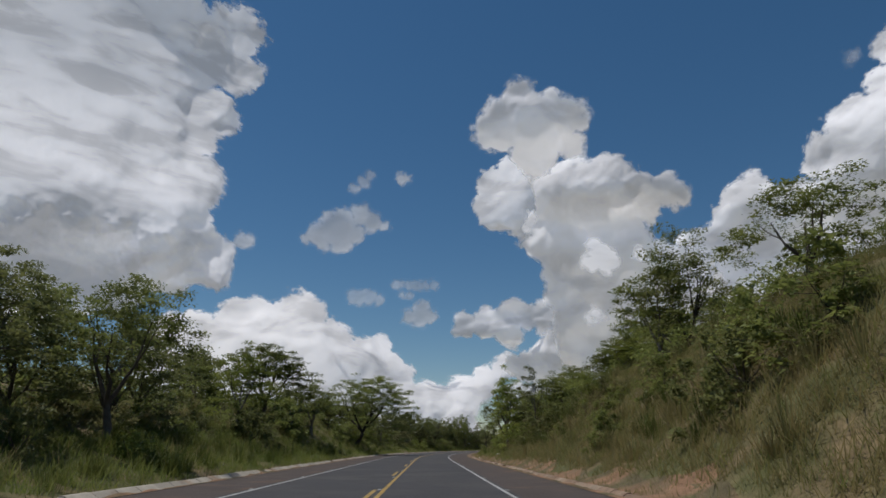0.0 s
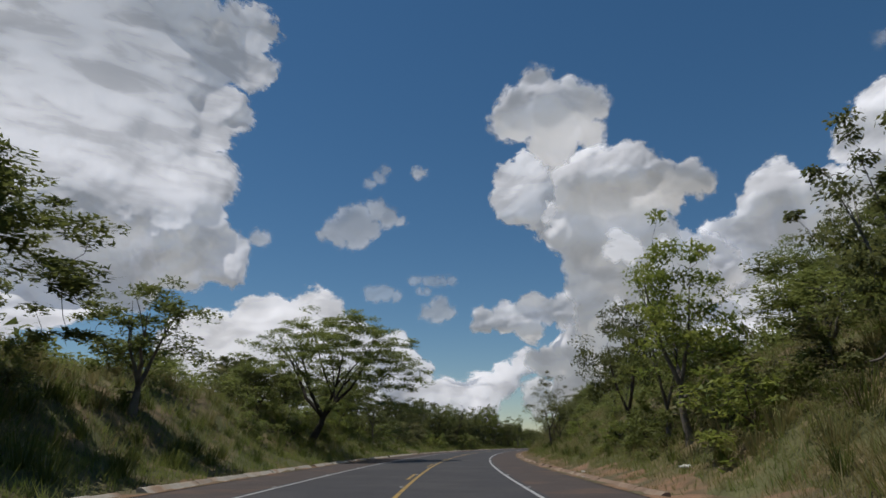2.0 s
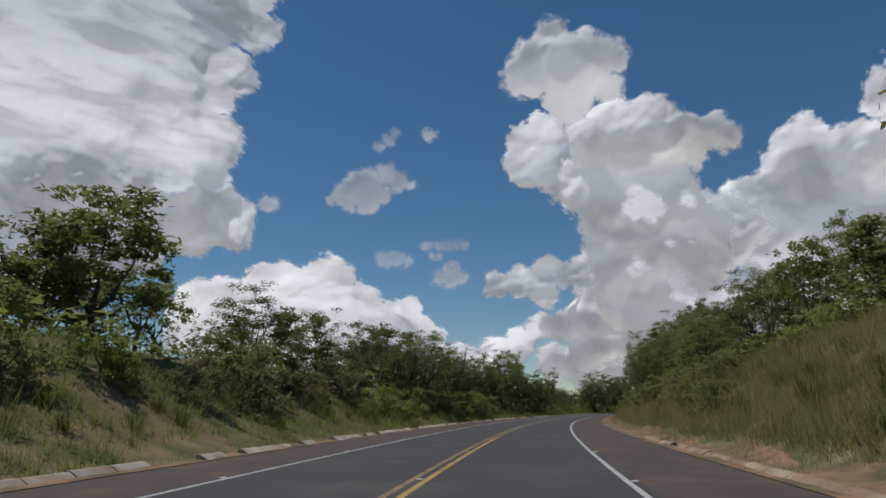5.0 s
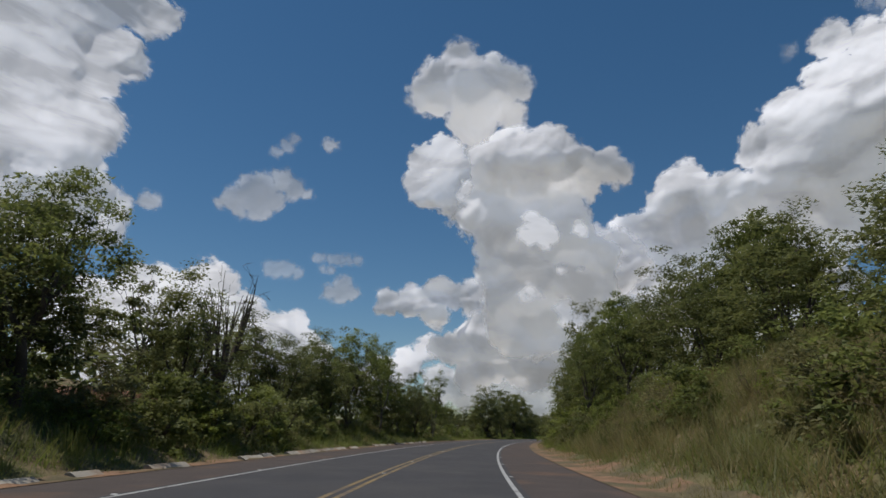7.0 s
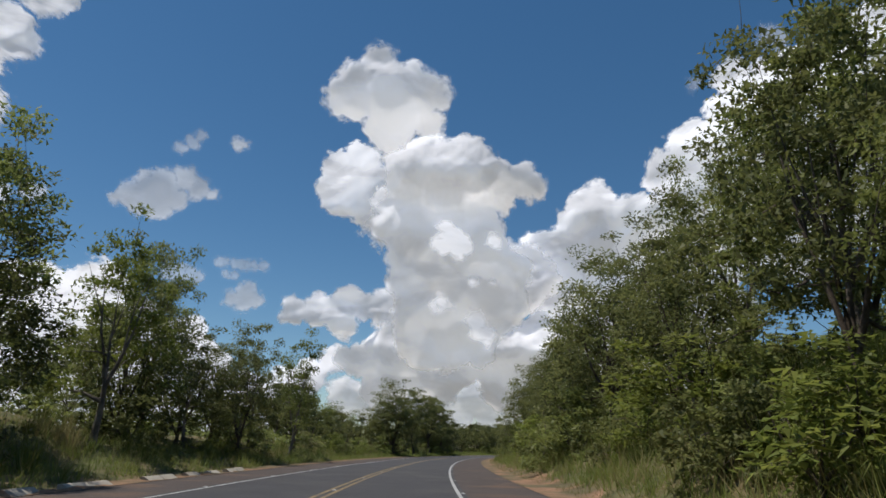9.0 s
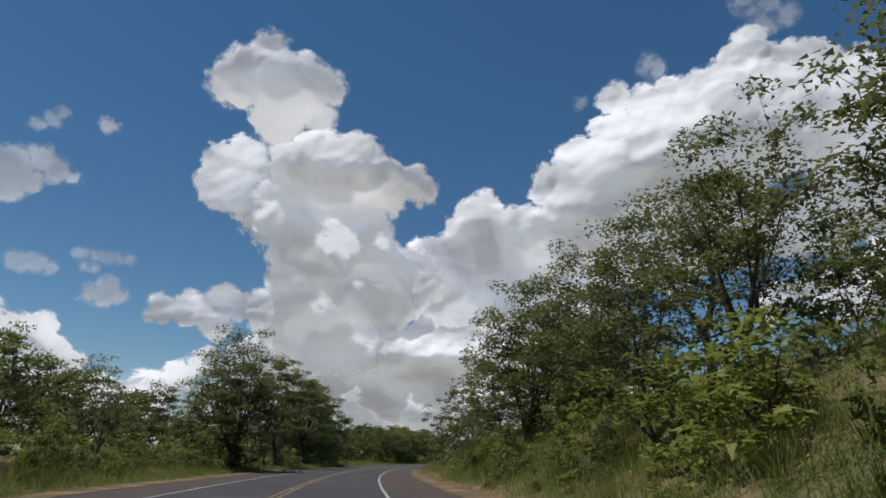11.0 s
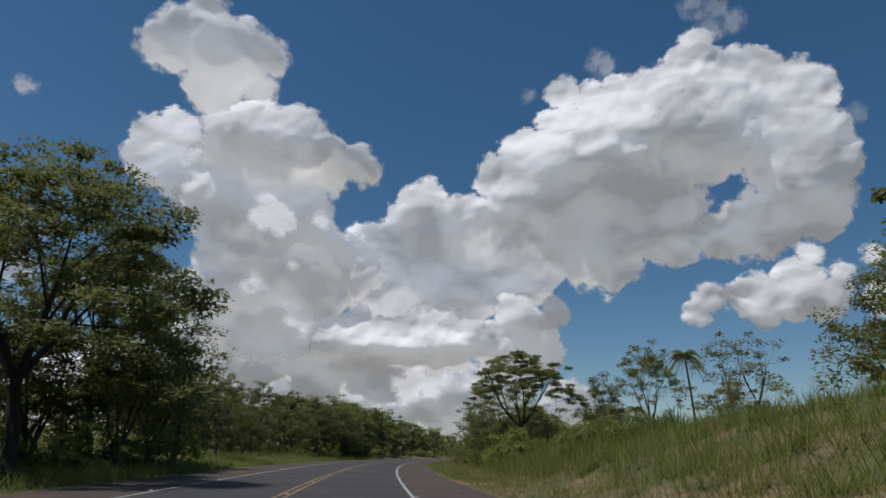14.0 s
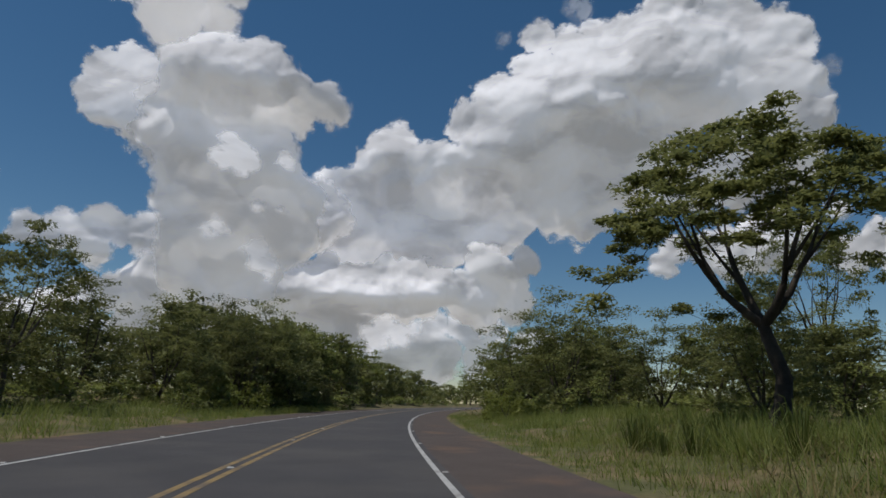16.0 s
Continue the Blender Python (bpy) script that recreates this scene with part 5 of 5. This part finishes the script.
grass("dry_grass", "tall straw coloured dry grass on the bank", (
        (-2, 60, 8.2, 20, 52, 0.8), (-2, 62, 8.0, 17, 80, 0.42), (60, 130, 9, 24, 20, 0.8), (-2, 130, -24, -9, 8, 0.9), (130, 215, 8.2, 16, 60, 0.85),
        (366, 386, 9.5, 14, 8, 1.3), (192, 214, 8.6, 15, 40, 1.0), (386, 402, 7.5, 16, 16, 0.4), (150, 310, -14, -8, 8, 0.8), (215, 300, 8, 12, 9, 0.9),
        (300, 350, 7.6, 20, 5, 0.8), (350, 395, 7.2, 20, 5, 0.9),)
    + (
        (-2, 330, -8.0, -6.85, 36, 0.24), (-2, 330, 7.0, 8.8, 50, 0.26), (130, 215, 7.9, 13, 40, 0.32), (50, 130, 7.9, 12, 30, 0.3),), STRAW, 4)



def tussocks(name, label, bands, mat, seed):
    """Mounds of long arching blades: from, to, nearest, furthest, how many, height."""
    r = np.random.RandomState(seed)
    C, H = [], []
    for a_, b_, l0, l1, n, h in bands:
        s, la = a_ + (b_ - a_) * r.rand(n), l0 + (l1 - l0) * r.rand(n)
        x, y = along(s, la)
        C.append(np.stack([x, y, ground_z(s, la) - 0.05], 1))
        H.append(h * (0.6 + 0.7 * r.rand(n)))
    C, H = np.repeat(np.concatenate(C), 70, 0), np.repeat(np.concatenate(H), 70)
    n = len(C)
    a, far = r.rand(n) * 6.283, r.rand(n)
    d = np.stack([np.cos(a), np.sin(a), 0 * a], 1)
    sd = np.stack([-np.sin(a), np.cos(a), 0 * a], 1)
    h = (H * (0.6 + 0.55 * r.rand(n)))[:, None]
    up = np.array([[0, 0, 1.0]])
    w = 0.011 * (0.7 + 0.6 * r.rand(n))[:, None]
    foot = C + d * (0.3 * H * r.rand(n))[:, None]
    bend = foot + d * h * (0.1 + 0.3 * far)[:, None] + up * h * (0.85 - 0.25 * far)[:, None]
    tip = bend + d * h * (0.25 + 0.35 * far)[:, None] + up * h * (0.12 - 0.42 * far)[:, None]
    v = np.stack([foot - sd * w, foot + sd * w, bend + sd * w * 0.8, tip, bend - sd * w * 0.8], 1).reshape(-1, 3)
    i = 5 * np.arange(n)[:, None]
    f = np.concatenate([i + np.array([[0, 1, 2]]), i + np.array([[0, 2, 4]]), i + np.array([[4, 2, 3]])])
    return tagged(new(name, mesh(name, v, f, mat)), label, "grass", kind="stuff")


tussocks("grass_tussocks", "long arching green grass in clumps on the banks", (
    (0, 70, -13, -8.0, 170, 0.95), (70, 150, -13, -8.2, 110, 0.8), (0, 70, 9.0, 20, 170, 1.1), (50, 150, 8.6, 14, 110, 0.8), (150, 330, -12, -8.4, 160, 0.9),
    (190, 330, 8.6, 15, 200, 1.0), (364, 402, 9.0, 18, 60, 1.2)), GRASS, 15)
tussocks("dry_tussocks", "dry brown grass in clumps on the banks", (
    (-2, 70, 8.6, 20, 190, 1.0), (5, 90, -20, -11.5, 130, 1.0), (150, 215, 8.6, 16, 130, 0.9), (150, 300, -14, -9.5, 90, 0.9)), STRAW, 16)

# ---------- verge soil and kerbs ----------
def soil_strip(side, s0, s1, l0, l1, seed):
    s = np.arange(s0, s1, 0.5)
    la = np.linspace(0, 1, 7)
    S, U = np.meshgrid(s, la, indexing="ij")
    outer = l1 + 0.55 * fbm(S * 0.3 + seed, 0 * S, 3)
    Lt = l0 + (outer - l0) * U
    z = np.maximum(ground_z(S, side * Lt), -0.02) + 0.03 + 0.05 * fbm(S * 1.3, Lt * 2.2 + seed, 3) * np.sin(U * 3.14) - 0.12 * (U > 0.95)
    x, y = along(S, side * Lt)
    f = grid_faces(len(s), 7)
    return tagged(new("verge", mesh("verge", np.stack([x, y, z], -1).reshape(-1, 3), f if side < 0 else f[:, ::-1], SOIL, True)), "strip of bare reddish earth beside the road", "verge", kind="structure")


soil_strip(-1, -5, 330, 6.12, 7.3, 2.0)
soil_strip(1, -5, 150, 6.12, 8.3, 9.0)
soil_strip(1, 150, 330, 6.12, 8.3, 13.0)
soil_strip(1, 338, 369, 6.12, 7.5, 4.0)


def kerb_mesh(length, mat):
    """A precast drainage kerb: dished face towards the road, worn top edge."""
    prof = [(0.0, -0.05), (0.0, 0.02), (0.18, 0.03), (0.34, 0.13), (0.40, 0.165), (0.50, 0.165), (0.53, 0.14), (0.53, -0.05)]
    v = [(u, y, z) for y in (0.012, length * 0.5, length - 0.012) for u, z in prof]
    n = len(prof)
    f = [(i * n + j, i * n + j + 1, (i + 1) * n + j + 1, (i + 1) * n + j) for i in range(2) for j in range(n - 1)]
    for o in (0, 2 * n):
        f += [(o, o + 1, o + 2, o + 7), (o + 7, o + 2, o + 3, o + 6), (o + 6, o + 3, o + 4, o + 5)]
    return mesh("kerb", v, f, mat)


KERB, KERB_EARTHY = kerb_mesh(1.2, CONCRETE), kerb_mesh(1.2, EARTHY)
rs = np.random.RandomState(8)
for side, s0, s1 in ((-1, -4, 250), (1, -4, 150)):
    gutter = tagged(new("gutter"), "low concrete drainage kerb along the road edge" if side < 0 else "soil covered concrete drainage kerb at the shoulder", "kerb", kind="structure")
    s = s0
    while s < s1:
        if rs.rand() > ((0.05 if s < 130 else 0.4) if side < 0 else 0.12):
            x, y = along(s, side * 6.16)
            k = new("kerb_stone", KERB if side < 0 else KERB_EARTHY)
            k.matrix_basis = Matrix.LocRotScale((float(x), float(y), -0.035 - 0.02 * rs.rand() - (0.03 if side > 0 else 0)), Euler((0, 0.02 * rs.normal(), heading(s) + 0.005 * rs.normal())), (side, 1, 1))
            child(k, gutter)
        s += 1.2

# clay showing through the left bank
ss = np.linspace(194, 206, 40)
ll = np.linspace(-17.5, -10.5, 22)
S_, L_ = np.meshgrid(ss, ll, indexing="ij")
bulge = np.clip(1 - ((S_ - 200) / 6) ** 2, 0, 1) * np.clip(1 - ((L_ + 14) / 3.5) ** 2, 0, 1)
x_, y_ = along(S_, L_)
z_ = ground_z(S_, L_) - 0.3 + 0.75 * np.sqrt(bulge) + 0.18 * fbm(S_ * 1.2, L_ * 1.2, 3) * bulge
tagged(new("clay_bank", mesh("clay_bank", np.stack([x_, y_, z_], -1).reshape(-1, 3), grid_faces(40, 22)[:, ::-1], CLAY, True)), "eroded red clay showing in the grassy bank", "bank", kind="structure")


def stud_mesh():
    """A raised road stud: a low block with sloped faces."""
    v = [(-0.06, -0.05, 0), (0.06, -0.05, 0), (0.06, 0.05, 0), (-0.06, 0.05, 0), (-0.045, -0.022, 0.018), (0.045, -0.022, 0.018), (0.045, 0.022, 0.018), (-0.045, 0.022, 0.018)]
    return mesh("road_stud", v, [(4, 5, 6, 7), (0, 1, 5, 4), (1, 2, 6, 5), (2, 3, 7, 6), (3, 0, 4, 7)], WHITE)


STUD = stud_mesh()
for i in range(64):
    for lat in (-LANE - 0.13, 0.0, LANE + 0.13):
        s = -20 + i * 8.0
        x, y = along(s, lat)
        st = new("road_stud", STUD)
        st.matrix_basis = pose(float(x), float(y), 0.003, 0, 0, math.degrees(heading(s)))
        tagged(st, "small white raised reflective stud on the asphalt", "road stud", "road studs")


# ---------- litter ----------
def litter(name, label, s, lat, long, wide, high, colours, seed):
    """A crumpled scrap lying on the ground: a creased sheet with a rim, in one or two colours."""
    r = np.random.RandomState(seed)
    n = 9
    U, V = np.meshgrid(np.linspace(-1, 1, n), np.linspace(-1, 1, n), indexing="ij")
    k = 1 - 0.18 * (U * U) * (V * V) + 0.06 * r.normal(size=U.shape)
    z = high * (0.35 + 0.65 * abs(np.sin(2.1 * U + 1.3 * V + seed))) * (1 - 0.5 * np.maximum(abs(U), abs(V)) ** 3) + 0.12 * high * r.normal(size=U.shape)
    top = np.stack([U * k * long / 2, V * k * wide / 2, np.clip(z, 0.004, None)], -1).reshape(-1, 3)
    low = top * np.array([0.97, 0.97, 0.0])
    f = grid_faces(n, n)
    edge = [i * n for i in range(n)] + [(n - 1) * n + i for i in range(1, n)] + [i * n + n - 1 for i in range(n - 2, -1, -1)] + [i for i in range(n - 2, 0, -1)]
    skirt = np.array([(edge[i], edge[(i + 1) % len(edge)], edge[(i + 1) % len(edge)] + n * n, edge[i] + n * n) for i in range(len(edge))])
    me = mesh(name, np.concatenate([top, low]), np.concatenate([f, skirt]), colours[0])
    for m in colours[1:]:
        me.materials.append(m)
    for p in me.polygons:
        p.material_index = (p.index // 11) % len(colours)
    x, y = along(s, lat)
    ob = new(name, me)
    ob.matrix_basis = pose(float(x), float(y), max(float(ground_z(s, lat)), 0.0) + 0.05, 0, 0, math.degrees(heading(s)) + 20 + 31 * seed)
    return tagged(ob, label, "litter")


PAPER = material("weathered_white_paper", (0.7, 0.69, 0.66), 0.7, 0.15, 12, 60, 0.2, (0.5, 0.44, 0.36), 9, 0.6)
TEAL = material("teal_plastic_film", (0.05, 0.34, 0.3), 0.35, 0.15, 12, 60, 0.1)
litter("cardboard_scrap", "flat dirty white scrap of packaging on the verge", 68.4, 8.5, 0.62, 0.36, 0.09, (PAPER,), 1)
litter("plastic_wrapper", "crumpled teal and white plastic wrapper on the verge", 169.2, 6.25, 0.26, 0.14, 0.07, (TEAL, PAPER), 2)
litter("paper_scrap", "small crumpled white paper by the kerb", 77.6, 7.1, 0.24, 0.12, 0.06, (PAPER,), 3)
litter("paper_scrap", "torn bit of white paper at the road edge", 73.2, 6.3, 0.12, 0.06, 0.03, (PAPER,), 4)
